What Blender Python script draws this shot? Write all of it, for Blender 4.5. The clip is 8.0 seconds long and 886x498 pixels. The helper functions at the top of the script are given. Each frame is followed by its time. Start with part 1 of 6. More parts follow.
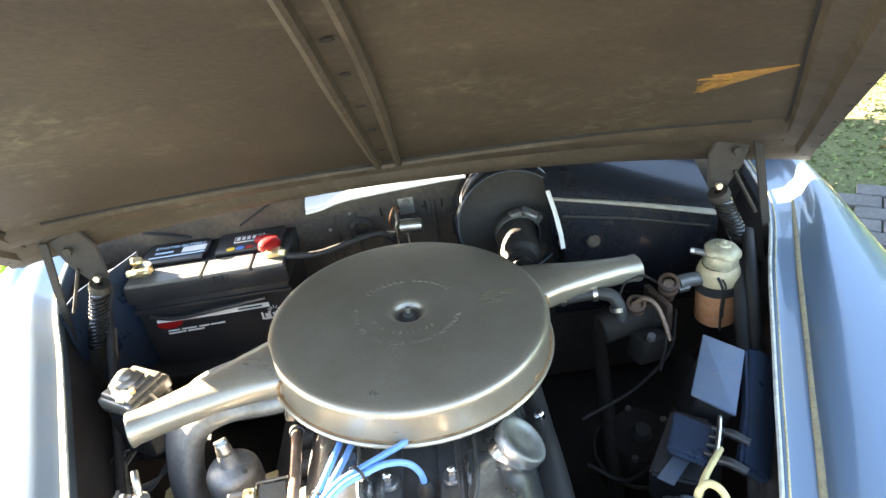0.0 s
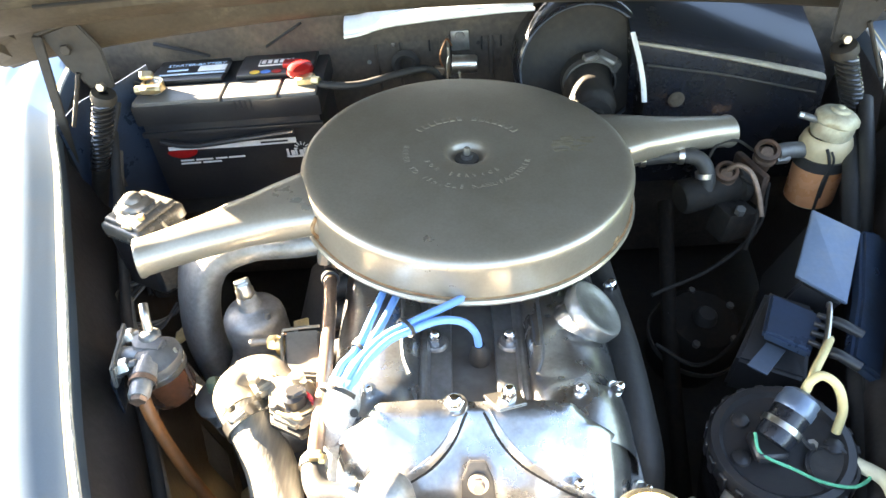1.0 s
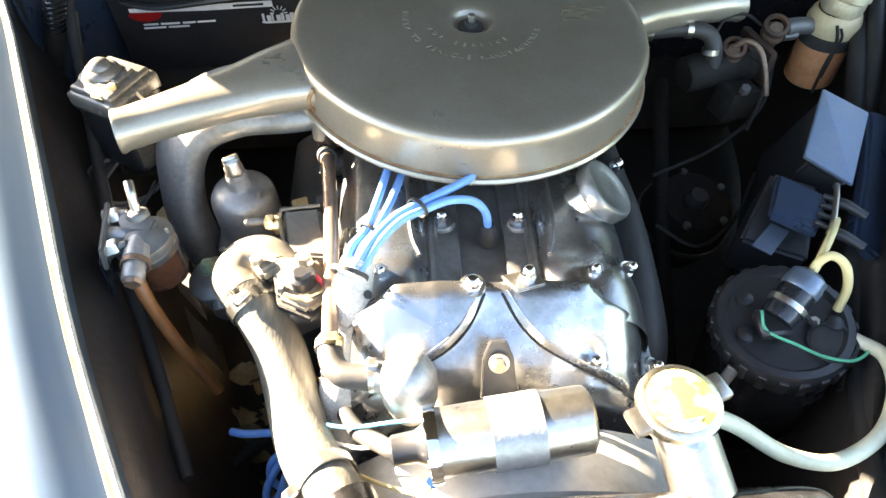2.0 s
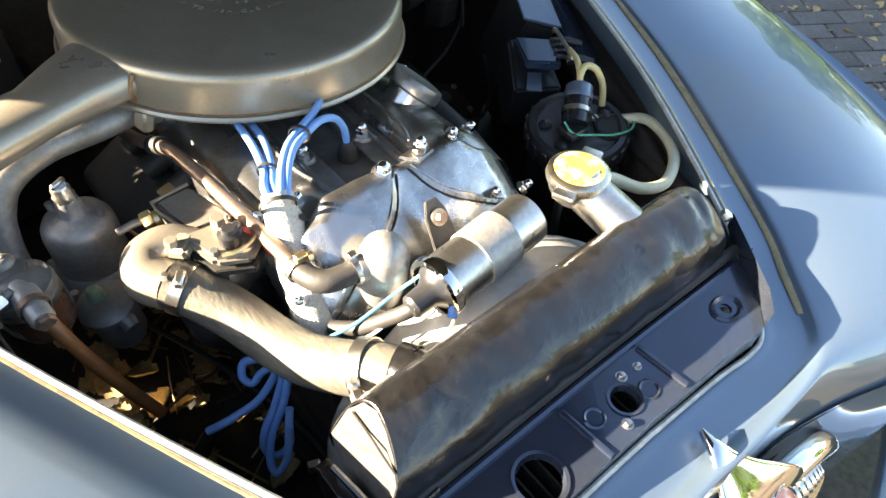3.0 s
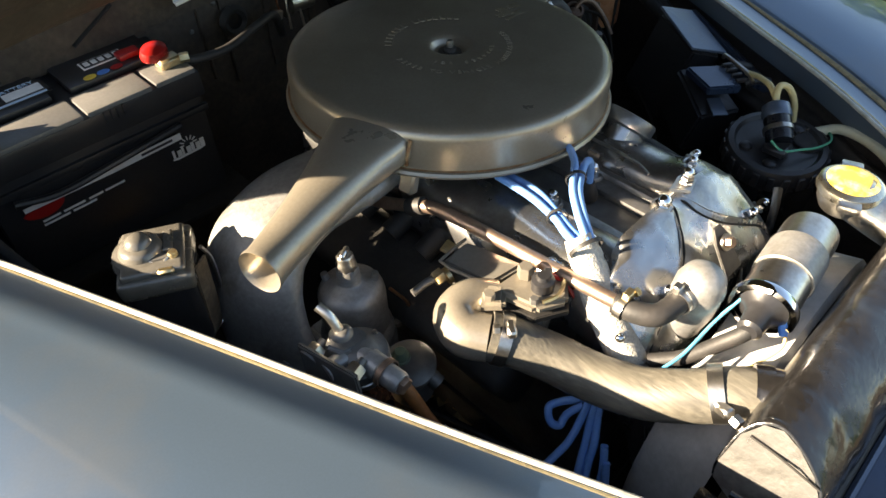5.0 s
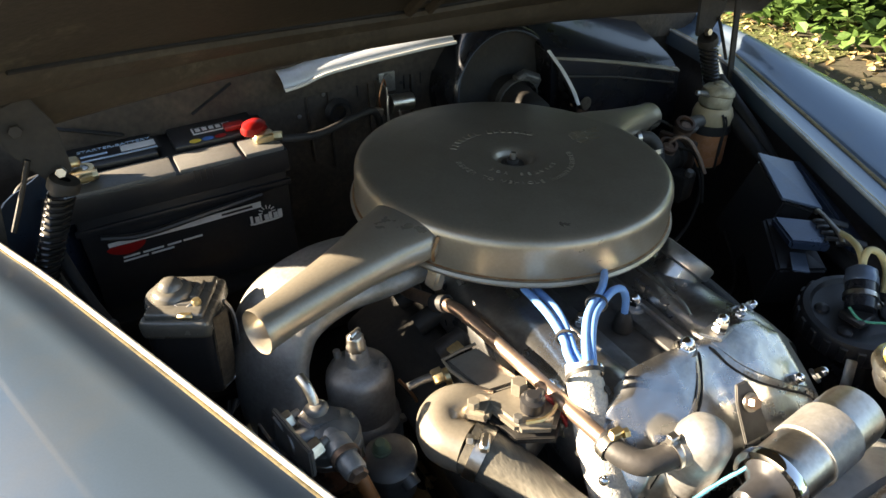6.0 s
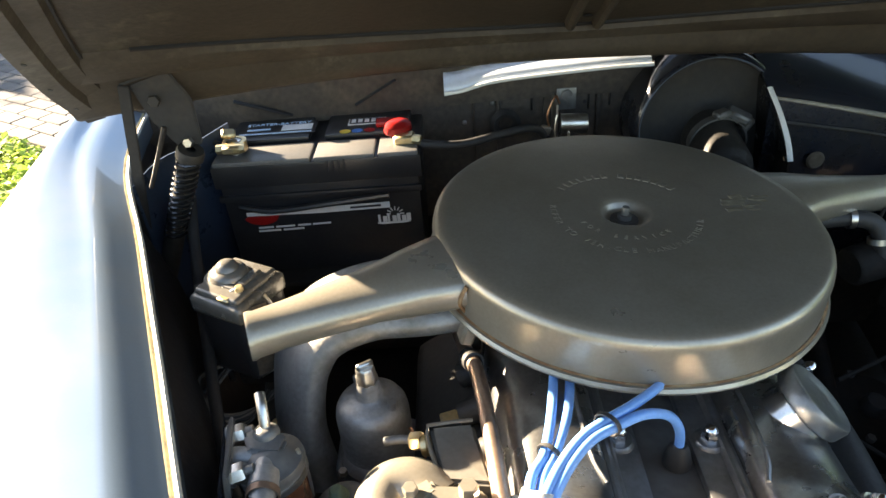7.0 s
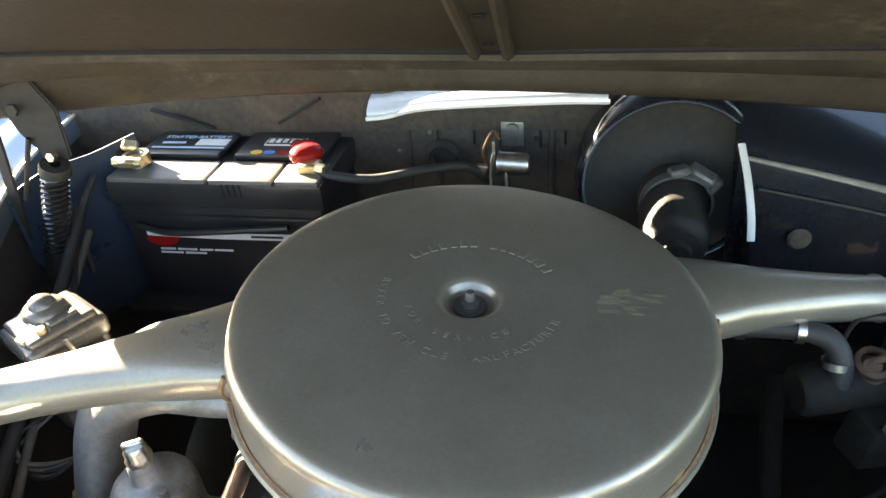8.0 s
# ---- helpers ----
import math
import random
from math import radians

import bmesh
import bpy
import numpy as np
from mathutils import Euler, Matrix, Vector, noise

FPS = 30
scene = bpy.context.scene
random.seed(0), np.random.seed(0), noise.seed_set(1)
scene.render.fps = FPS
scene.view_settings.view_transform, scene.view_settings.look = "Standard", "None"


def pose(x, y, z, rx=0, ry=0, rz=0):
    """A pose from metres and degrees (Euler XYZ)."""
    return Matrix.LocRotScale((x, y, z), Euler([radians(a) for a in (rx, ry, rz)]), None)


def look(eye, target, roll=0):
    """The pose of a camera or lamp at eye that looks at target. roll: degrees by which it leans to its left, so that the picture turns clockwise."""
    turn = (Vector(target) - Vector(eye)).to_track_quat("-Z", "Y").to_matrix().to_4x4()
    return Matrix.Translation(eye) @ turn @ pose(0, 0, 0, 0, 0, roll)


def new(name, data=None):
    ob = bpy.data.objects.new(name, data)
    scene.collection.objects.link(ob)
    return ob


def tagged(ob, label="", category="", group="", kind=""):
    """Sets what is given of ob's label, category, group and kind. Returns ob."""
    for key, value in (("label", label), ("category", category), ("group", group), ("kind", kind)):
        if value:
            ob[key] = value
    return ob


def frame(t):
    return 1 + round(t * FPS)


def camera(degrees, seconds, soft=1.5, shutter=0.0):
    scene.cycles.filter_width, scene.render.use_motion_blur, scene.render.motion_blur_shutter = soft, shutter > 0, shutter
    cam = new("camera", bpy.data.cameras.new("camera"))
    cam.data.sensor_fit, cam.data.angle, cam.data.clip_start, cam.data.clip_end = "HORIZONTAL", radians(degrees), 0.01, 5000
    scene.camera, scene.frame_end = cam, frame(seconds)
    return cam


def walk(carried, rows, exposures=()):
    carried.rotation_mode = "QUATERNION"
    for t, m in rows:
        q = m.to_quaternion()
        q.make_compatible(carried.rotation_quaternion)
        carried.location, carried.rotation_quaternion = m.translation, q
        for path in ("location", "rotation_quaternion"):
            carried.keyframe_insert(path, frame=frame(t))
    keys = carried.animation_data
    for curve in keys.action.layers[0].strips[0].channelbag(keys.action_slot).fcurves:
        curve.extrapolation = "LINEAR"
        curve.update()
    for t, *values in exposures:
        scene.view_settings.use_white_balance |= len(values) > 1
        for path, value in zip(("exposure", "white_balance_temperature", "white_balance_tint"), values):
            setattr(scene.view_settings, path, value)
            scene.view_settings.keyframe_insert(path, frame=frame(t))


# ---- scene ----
cam = camera(66.5, 8.0)
PATH = [
    (0, (-0.012, -0.022, 1.527), (-0.056, 1.693, 0.499), -9.6),
    (0.5, (-0.038, 0.011, 1.491), (-0.195, 1.632, 0.331), -8.9),
    (1, (-0.096, 0.07, 1.409), (-0.186, 1.583, 0.104), -5.6),
    (1.2, (-0.11, 0.091, 1.389), (-0.175, 1.554, 0.026), -3.9),
    (2.3, (-0.219, 0.087, 1.388), (-0.046, 1.313, -0.183), 1.6),
    (2.5, (-0.299, 0.046, 1.39), (0.179, 1.268, -0.119), 4.2),
    (2.8, (-0.385, 0.011, 1.365), (0.459, 1.085, -0.096), 4.9),
    (3, (-0.415, 0.024, 1.359), (0.492, 1.006, -0.129), 3.9),
    (3.2, (-0.447, 0.033, 1.338), (0.489, 1.013, -0.137), -0.3),
    (3.5, (-0.494, 0.075, 1.337), (0.416, 1.005, -0.182), -1.4),
    (4, (-0.572, 0.132, 1.348), (0.297, 1.042, -0.207), -1.5),
    (4.5, (-0.629, 0.193, 1.367), (0.281, 1.125, -0.151), -1.8),
    (4.7, (-0.645, 0.216, 1.376), (0.296, 1.184, -0.1), -2.1),
    (5.8, (-0.619, 0.19, 1.358), (0.325, 1.496, 0.174), 0.4),
    (6, (-0.55, 0.133, 1.357), (0.239, 1.573, 0.215), -1.0),
    (6.2, (-0.485, 0.078, 1.368), (0.076, 1.64, 0.254), -1.8),
    (6.5, (-0.407, 0.052, 1.371), (-0.236, 1.701, 0.251), -8.2),
    (6.8, (-0.316, 0.1, 1.348), (-0.312, 1.754, 0.231), -7.0),
    (7, (-0.267, 0.162, 1.336), (-0.332, 1.82, 0.22), -4.9),
    (7.3, (-0.225, 0.242, 1.335), (-0.417, 1.899, 0.232), -4.6),
    (7.5, (-0.177, 0.283, 1.314), (-0.428, 1.952, 0.241), -4.4),
    (8, (-0.014, 0.33, 1.309), (-0.392, 1.949, 0.197), -5.0),
]
EXPOSURES = [(t, e, 7450, 13) for t, e in ((0, 5.1), (1.0, 5.25), (2.5, 4.35), (3.0, 3.75), (3.5, 3.4), (4.5, 2.85), (6.0, 2.98), (6.5, 3.65), (7.0, 3.65), (7.5, 3.9), (8.0, 4.6))]
walk(cam, [(t, look(eye, target, roll)) for t, eye, target, roll in PATH], EXPOSURES)

# ---- world, sun, exposure ----
SUN_AZ, SUN_EL = radians(29.0), radians(19.5)   # azimuth from the -x side towards +y
sun_dir = Vector((-math.cos(SUN_AZ) * math.cos(SUN_EL), math.sin(SUN_AZ) * math.cos(SUN_EL), math.sin(SUN_EL)))
world = bpy.data.worlds.new("sky")
scene.world = world
world.use_nodes = True
wn = world.node_tree.nodes
sky = wn.new("ShaderNodeTexSky")
sky.sky_type, sky.sun_disc = "NISHITA", False
sky.sun_elevation = SUN_EL
sky.sun_rotation = math.atan2(sun_dir.x, sun_dir.y)
sky.air_density, sky.dust_density, sky.ozone_density = 1.0, 0.7, 1.2
world.node_tree.links.new(sky.outputs[0], wn["Background"].inputs[0])
wn["Background"].inputs[1].default_value = 0.051
sun_data = bpy.data.lights.new("sun", "SUN")
sun_data.energy, sun_data.angle, sun_data.color = 5.0, radians(0.6), (1.0, 0.88, 0.70)
sun_ob = new("sun", sun_data)
sun_ob.rotation_euler = (-sun_dir).to_track_quat("-Z", "Y").to_euler()

CX = -0.092                                     # the car's centre line

# ---- materials ----


def material(name, base, rough=0.5, metal=0.0, dirt=None, amount=0.4, scale=9.0, grain=0.15, bump=0.1, fine=160.0,
             coat=0.0, spec=0.5, rough_var=0.15, lo=0.45, hi=0.7, per_piece=0.0, anis=(1, 1, 1)):
    """A surface with broad stains (scale per metre) in the colour dirt, fine grain and fine relief."""
    m = bpy.data.materials.new(name)
    m.use_nodes = True
    n, l = m.node_tree.nodes, m.node_tree.links
    b = n["Principled BSDF"]
    tc = n.new("ShaderNodeTexCoord")
    mp = n.new("ShaderNodeMapping")
    mp.inputs["Scale"].default_value = anis
    l.new(tc.outputs["Object"], mp.inputs["Vector"])
    big = n.new("ShaderNodeTexNoise")
    big.inputs["Scale"].default_value, big.inputs["Detail"].default_value, big.inputs["Roughness"].default_value = scale, 6, 0.62
    l.new(mp.outputs[0], big.inputs["Vector"])
    ramp = n.new("ShaderNodeValToRGB")
    ramp.color_ramp.elements[0].position, ramp.color_ramp.elements[1].position = lo, hi
    l.new(big.outputs["Fac"], ramp.inputs[0])
    small = n.new("ShaderNodeTexNoise")
    small.inputs["Scale"].default_value, small.inputs["Detail"].default_value = fine, 4
    l.new(mp.outputs[0], small.inputs["Vector"])
    mul = n.new("ShaderNodeMath")
    mul.operation = "MULTIPLY"
    mul.inputs[1].default_value = amount
    l.new(ramp.outputs[0], mul.inputs[0])
    mix = n.new("ShaderNodeMix")
    mix.data_type = "RGBA"
    d = dirt if dirt else tuple(c * 0.45 for c in base)
    mix.inputs["A"].default_value, mix.inputs["B"].default_value = (*base, 1), (*d, 1)
    l.new(mul.outputs[0], mix.inputs["Factor"])
    hs = n.new("ShaderNodeHueSaturation")
    val = n.new("ShaderNodeMapRange")
    val.inputs["From Min"].default_value, val.inputs["From Max"].default_value = 0.25, 0.75
    val.inputs["To Min"].default_value, val.inputs["To Max"].default_value = 1 - grain, 1 + grain
    l.new(small.outputs["Fac"], val.inputs["Value"])
    out_val = val.outputs[0]
    if per_piece:
        oi = n.new("ShaderNodeObjectInfo")
        pr = n.new("ShaderNodeMapRange")
        pr.inputs["To Min"].default_value, pr.inputs["To Max"].default_value = 1 - per_piece, 1 + per_piece
        l.new(oi.outputs["Random"], pr.inputs["Value"])
        pm = n.new("ShaderNodeMath")
        pm.operation = "MULTIPLY"
        l.new(val.outputs[0], pm.inputs[0])
        l.new(pr.outputs[0], pm.inputs[1])
        out_val = pm.outputs[0]
    l.new(out_val, hs.inputs["Value"])
    l.new(mix.outputs["Result"], hs.inputs["Color"])
    l.new(hs.outputs[0], b.inputs["Base Color"])
    b.inputs["Metallic"].default_value = metal
    rr = n.new("ShaderNodeMapRange")
    rr.inputs["To Min"].default_value, rr.inputs["To Max"].default_value = max(0.02, rough - rough_var * 0.5), min(1, rough + rough_var)
    l.new(big.outputs["Fac"], rr.inputs["Value"])
    l.new(rr.outputs[0], b.inputs["Roughness"])
    b.inputs["Specular IOR Level"].default_value = spec
    b.inputs["Coat Weight"].default_value = coat
    b.inputs["Coat Roughness"].default_value = 0.03
    if bump:
        bp = n.new("ShaderNodeBump")
        bp.inputs["Strength"].default_value, bp.inputs["Distance"].default_value = bump, 0.002
        l.new(small.outputs["Fac"], bp.inputs["Height"])
        l.new(bp.outputs[0], b.inputs["Normal"])
    return m


M = {}
M["paint"] = material("metallic_grey_paint", (0.130, 0.190, 0.262), 0.34, 0.60, (0.205, 0.210, 0.205), 0.55, 5, 0.03, 0.002, 500, coat=1.0, rough_var=0.08)
M["paint"].node_tree.nodes["Principled BSDF"].inputs["Coat IOR"].default_value = 1.5
# darker and bluer than the wings: the mirrored sky's navy is in the colour
M["paint_sky"] = material("sky_tinted_grey_paint", (0.055, 0.074, 0.115), 0.16, 0.70, (0.070, 0.072, 0.078), 0.5, 14, 0.12, 0.03, 220, coat=0.4, rough_var=0.25)
M["pale_edge"] = material("pale_opening_edge", (0.56, 0.54, 0.49), 0.4, 0.3, (0.25, 0.23, 0.19), 0.7, 40, 0.12, 0.08, 260)
M["lip"] = material("worn_lip_sealer", (0.60, 0.48, 0.25), 0.5, 0.1, (0.22, 0.19, 0.13), 0.9, 32, 0.15, 0.15, 260)
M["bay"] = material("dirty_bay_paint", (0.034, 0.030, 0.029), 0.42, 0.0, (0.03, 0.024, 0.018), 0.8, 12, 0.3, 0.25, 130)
M["black_dirt"] = material("oily_black", (0.016, 0.015, 0.014), 0.6, 0.0, (0.05, 0.038, 0.026), 0.5, 16, 0.3, 0.35, 120)
M["bonnet_in"] = material("dusty_bonnet_underside", (0.037, 0.029, 0.020), 0.70, 0.0, (0.072, 0.058, 0.040), 0.85, 3.0, 0.18, 0.3, 150, spec=0.35, lo=0.42, hi=0.68)
M["bonnet_rib"] = material("worn_bonnet_rib", (0.058, 0.047, 0.034), 0.62, 0.0, (0.034, 0.027, 0.019), 0.8, 12, 0.18, 0.25, 140, spec=0.35)
M["seam"] = material("black_seam_sealer", (0.012, 0.011, 0.010), 0.7, 0, None, 0.3)
M["rust"] = material("orange_rust_stain", (0.30, 0.165, 0.04), 0.8, 0, (0.2, 0.1, 0.03), 0.6, 30, 0.3, 0.3, 120)
M["silver"] = material("aged_silver_paint", (0.345, 0.312, 0.258), 0.27, 0.60, (0.215, 0.186, 0.138), 0.9, 6.5, 0.07, 0.03, 300, rough_var=0.14, lo=.40, hi=.88)
M["lid_stain"] = material("lid_stain", (0.30, 0.26, 0.185), 0.45, 0.4, (0.30, 0.27, 0.2), 0.5, 60, 0.2, 0.05)
M["silver_rust"] = material("rusty_edge", (0.20, 0.10, 0.045), 0.7, 0.2, (0.35, 0.28, 0.16), 0.7, 60, 0.25, 0.2, 200)
M["cast"] = material("grimy_cast_alloy", (0.33, 0.33, 0.325), 0.47, 0.65, (0.15, 0.135, 0.11), 0.8, 16, 0.14, 0.22, 190)
M["polish"] = material("polished_alloy", (0.43, 0.435, 0.44), 0.23, 0.95, (0.20, 0.185, 0.16), 0.7, 16, 0.10, 0.06, 260, rough_var=0.20)
M["valley"] = material("dull_alloy", (0.30, 0.30, 0.30), 0.33, 0.8, (0.10, 0.088, 0.07), 0.7, 14, 0.1, 0.15, 190)
M["chrome"] = material("chrome", (0.85, 0.86, 0.88), 0.05, 1.0, (0.6, 0.58, 0.52), 0.3, 20, 0.02, 0.01, 200, rough_var=0.04)
M["rusty_steel"] = material("rust_brown_steel", (0.22, 0.15, 0.11), 0.5, 0.7, (0.12, 0.08, 0.06), 0.6, 60, 0.2, 0.2, 220)
M["steel"] = material("zinc_steel", (0.62, 0.60, 0.56), 0.28, 1.0, (0.35, 0.30, 0.22), 0.5, 60, 0.1, 0.08, 260)
M["copper"] = material("copper", (0.72, 0.36, 0.20), 0.33, 1.0, (0.30, 0.17, 0.10), 0.6, 40, 0.12, 0.1, 220)
M["old_copper"] = material("tarnished_copper", (0.50, 0.36, 0.28), 0.36, 0.9, (0.22, 0.17, 0.14), 0.7, 18, 0.12, 0.1, 220)
M["brass"] = material("brass", (0.70, 0.55, 0.30), 0.35, 1.0, (0.5, 0.47, 0.4), 0.6, 60, 0.12, 0.15, 220)
M["cap_metal"] = material("plated_cap", (0.74, 0.71, 0.60), 0.24, 1.0, (0.50, 0.46, 0.34), 0.5, 40, 0.10, 0.10, 220, rough_var=0.2)
M["cap_yellow"] = material("yellow_cap_reflection", (0.62, 0.45, 0.06), 0.22, 0.0, (0.72, 0.66, 0.46), 0.8, 55, 0.10, 0.06, 220, coat=0.5)
M["black_paint"] = material("black_gloss_paint", (0.010, 0.0095, 0.0095), 0.17, 0.0, (0.019, 0.020, 0.022), 0.6, 22, 0.3, 0.45, 90, spec=0.75, rough_var=0.26, coat=0.1)
M["aged_cap"] = material("aged_grey_cap", (0.34, 0.31, 0.215), 0.36, 0.08, (0.17, 0.14, 0.09), 0.8, 45, 0.15, 0.12, 220)
M["glass_bowl"] = material("fuel_stained_bowl", (0.085, 0.034, 0.018), 0.10, 0.0, (0.14, 0.06, 0.03), 0.6, 30, 0.15, 0.02, 200, coat=0.6)
M["rust_cast"] = material("rusty_brown_casting", (0.050, 0.031, 0.022), 0.6, 0.25, (0.16, 0.075, 0.04), 0.8, 28, 0.25, 0.3, 150)
M["plastic"] = material("black_plastic", (0.020, 0.020, 0.022), 0.30, 0.0, (0.045, 0.042, 0.037), 0.4, 14, 0.15, 0.05, 240)
# paler copy of the black plastic: sun on the lid's front strip is in the colour
M["lid_plastic"] = material("sunlit_lid_plastic", (0.118, 0.116, 0.112), 0.36, 0.0, (0.17, 0.165, 0.155), 0.5, 18, 0.12, 0.04, 240)
M["strip"] = material("dusty_edge_strip", (0.33, 0.30, 0.245), 0.6, 0.0, (0.12, 0.11, 0.09), 0.6, 30, 0.15, 0.2)
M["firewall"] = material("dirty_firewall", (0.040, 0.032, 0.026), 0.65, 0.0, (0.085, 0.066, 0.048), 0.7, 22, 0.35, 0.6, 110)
M["rubber"] = material("dusty_rubber", (0.11, 0.10, 0.085), 0.5, 0.0, (0.25, 0.23, 0.19), 0.8, 14, 0.16, 0.25, 150)
M["hose_rubber"] = material("weathered_hose", (0.080, 0.075, 0.063), 0.45, 0.0, (0.175, 0.16, 0.125), 0.75, 22, 0.30, 0.35, 260, lo=0.40, hi=0.62, anis=(1, .14, 1))
M["black_rubber"] = material("black_rubber", (0.02, 0.02, 0.02), 0.55, 0.0, (0.06, 0.05, 0.045), 0.4, 18, 0.15, 0.15, 180)
M["lead"] = material("blue_ignition_lead", (0.14, 0.33, 0.72), 0.34, 0.0, (0.20, 0.33, 0.55), 0.4, 30, 0.06, 0.03, 300)
M["sleeve"] = material("woven_sleeve", (0.46, 0.45, 0.42), 0.6, 0.0, (0.30, 0.29, 0.25), 0.6, 26, 0.2, 0.8, 420)
M["red"] = material("red_plastic", (0.30, 0.010, 0.009), 0.3, 0.0, (0.3, 0.01, 0.01), 0.4, 30, 0.06, 0.03, 200)
M["white"] = material("white_print", (0.72, 0.72, 0.70), 0.5, 0.0, (0.5, 0.49, 0.46), 0.4, 30, 0.05, 0)
M["sky_label"] = material("pale_blue_print", (0.42, 0.56, 0.72), 0.4, 0.0, None, 0.2, 30, 0.05, 0)
M["yellow"] = material("yellow_print", (0.75, 0.55, 0.06), 0.5, 0.0, None, 0.2, 30, 0.05, 0)
M["blue_dot"] = material("blue_print", (0.05, 0.2, 0.6), 0.5, 0.0, None, 0.2, 30, 0.05, 0)
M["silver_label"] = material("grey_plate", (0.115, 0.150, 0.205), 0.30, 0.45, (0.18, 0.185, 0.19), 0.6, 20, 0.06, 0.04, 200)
M["cream_hose"] = material("cream_hose", (0.55, 0.54, 0.40), 0.42, 0.0, (0.42, 0.38, 0.26), 0.7, 26, 0.06, 0.05, 200)
M["yellow_hose"] = material("yellowed_hose", (0.62, 0.50, 0.24), 0.4, 0.0, (0.45, 0.34, 0.16), 0.6, 26, 0.06, 0.05, 200)
M["bottle"] = material("milky_bottle", (0.47, 0.38, 0.23), 0.4, 0.0, (0.33, 0.26, 0.15), 0.6, 20, 0.06, 0.04, 200)
M["reg_cover"] = material("dusty_bakelite", (0.15, 0.142, 0.125), 0.22, 0.25, (0.10, 0.09, 0.07), 0.7, 22, 0.1, 0.06, 200, spec=.8)
M["fluid"] = material("amber_fluid", (0.55, 0.25, 0.12), 0.25, 0.0, (0.45, 0.20, 0.09), 0.5, 20, 0.05, 0.02, 200)
M["amber"] = material("amber_pipe", (0.20, 0.075, 0.022), 0.4, 0.0, (0.11, 0.05, 0.02), 0.6, 30, 0.1, 0.05, 200)
M["shroud"] = material("grey_fan_cowl", (0.48, 0.475, 0.46), 0.6, 0.1, (0.22, 0.20, 0.17), 0.7, 10, 0.08, 0.08, 180)
M["tray"] = material("pale_blue_painted_tray", (0.62, 0.68, 0.78), 0.35, 0.1, (0.45, 0.48, 0.52), 0.5, 14, 0.05, 0.03, 200)
M["blue_box"] = material("black_satin_box", (0.020, 0.023, 0.031), 0.22, 0.3, (0.026, 0.023, 0.020), 0.7, 14, 0.08, 0.04, 200, coat=.3)
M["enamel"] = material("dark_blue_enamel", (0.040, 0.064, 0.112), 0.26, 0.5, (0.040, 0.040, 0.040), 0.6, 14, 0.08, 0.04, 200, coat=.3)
# near black, so parts deep in the bay carry its shade in their colour
M["bay_shade"] = material("near_black_bay_shade", (0.010, 0.0085, 0.007), 0.75, 0, (0.026, 0.018, 0.012), 0.6, 30, 0.3, 0.5, 120, spec=0.3)
M["road_dirt"] = material("dried_road_dirt", (0.26, 0.21, 0.12), 0.8, 0, (0.15, 0.125, 0.08), 0.7, 60, 0.2, 0.2, 220)
M["badge"] = material("coral_enamel", (0.75, 0.28, 0.20), 0.2, 0.0, (0.8, 0.5, 0.42), 0.5, 40, 0.05, 0.0, coat=1)
M["wire_cyan"] = material("cyan_wire", (0.10, 0.42, 0.62), 0.4)
M["wire_green"] = material("green_wire", (0.08, 0.42, 0.24), 0.4)
M["dull_green"] = material("dull_green_plastic", (0.10, 0.14, 0.09), 0.5, 0, (0.05, 0.06, 0.04), 0.6, 30)
M["wire_white"] = material("white_wire", (0.7, 0.7, 0.68), 0.4)
M["tank_worn"] = material("worn_tank_metal", (0.47, 0.465, 0.45), 0.28, 0.85, (0.16, 0.15, 0.135), 0.7, 34, 0.12, 0.7, 70, rough_var=0.3)
M["strap"] = material("brown_fabric_strap", (0.10, 0.075, 0.05), 0.8, 0, (0.16, 0.13, 0.09), 0.6, 40, 0.25, 0.5, 160)
M["dark_cast"] = material("oily_dark_casting", (0.15, 0.148, 0.142), 0.45, 0.5, (0.06, 0.05, 0.042), 0.7, 20, 0.2, 0.2, 160)
M["leaf_dry"] = material("dry_leaf", (0.42, 0.31, 0.15), 0.7, 0, (0.24, 0.16, 0.07), 0.7, 40, 0.25, 0.2, 120, per_piece=0.3)
M["core"] = material("radiator_fin", (0.03, 0.028, 0.026), 0.6, 0.3, (0.10, 0.085, 0.06), 0.6, 40, 0.2, 0.1)
M["paver"] = material("clay_paver", (0.135, 0.128, 0.124), 0.85, 0, (0.095, 0.088, 0.083), 0.7, 9, 0.22, 0.4, 90, spec=0.3, per_piece=0.16)
M["paver_bed"] = material("paver_joint_sand", (0.080, 0.070, 0.052), 0.95, 0, (0.07, 0.075, 0.04), 0.7, 6, 0.3, 0.5, 60, spec=0.2)
M["soil"] = material("leaf_litter_soil", (0.12, 0.085, 0.055), 0.95, 0, (0.05, 0.045, 0.028), 0.8, 5, 0.45, 0.6, 50, spec=0.2)
M["grass"] = material("lawn_leaf", (0.30, 0.40, 0.07), 0.6, 0, (0.18, 0.26, 0.05), 0.6, 6, 0.2, 0.0, 90)
M["lawn_soil"] = material("turf", (0.105, 0.112, 0.048), 0.9, 0, (0.150, 0.140, 0.070), 0.7, 3, 0.3, 0.4, 60, spec=0.2)
M["lawn"] = material("olive_lawn", (0.16, 0.20, 0.07), 0.7, 0, (0.24, 0.24, 0.09), 0.6, 3, 0.2, 0.0, 90)
M["shrub"] = material("shrub_leaf", (0.085, 0.155, 0.04), 0.42, 0, (0.05, 0.09, 0.025), 0.6, 8, 0.25, 0.0, 90)
M["bark"] = material("bark", (0.11, 0.085, 0.062), 0.9, 0, (0.05, 0.04, 0.03), 0.7, 20, 0.3, 0.6, 90)
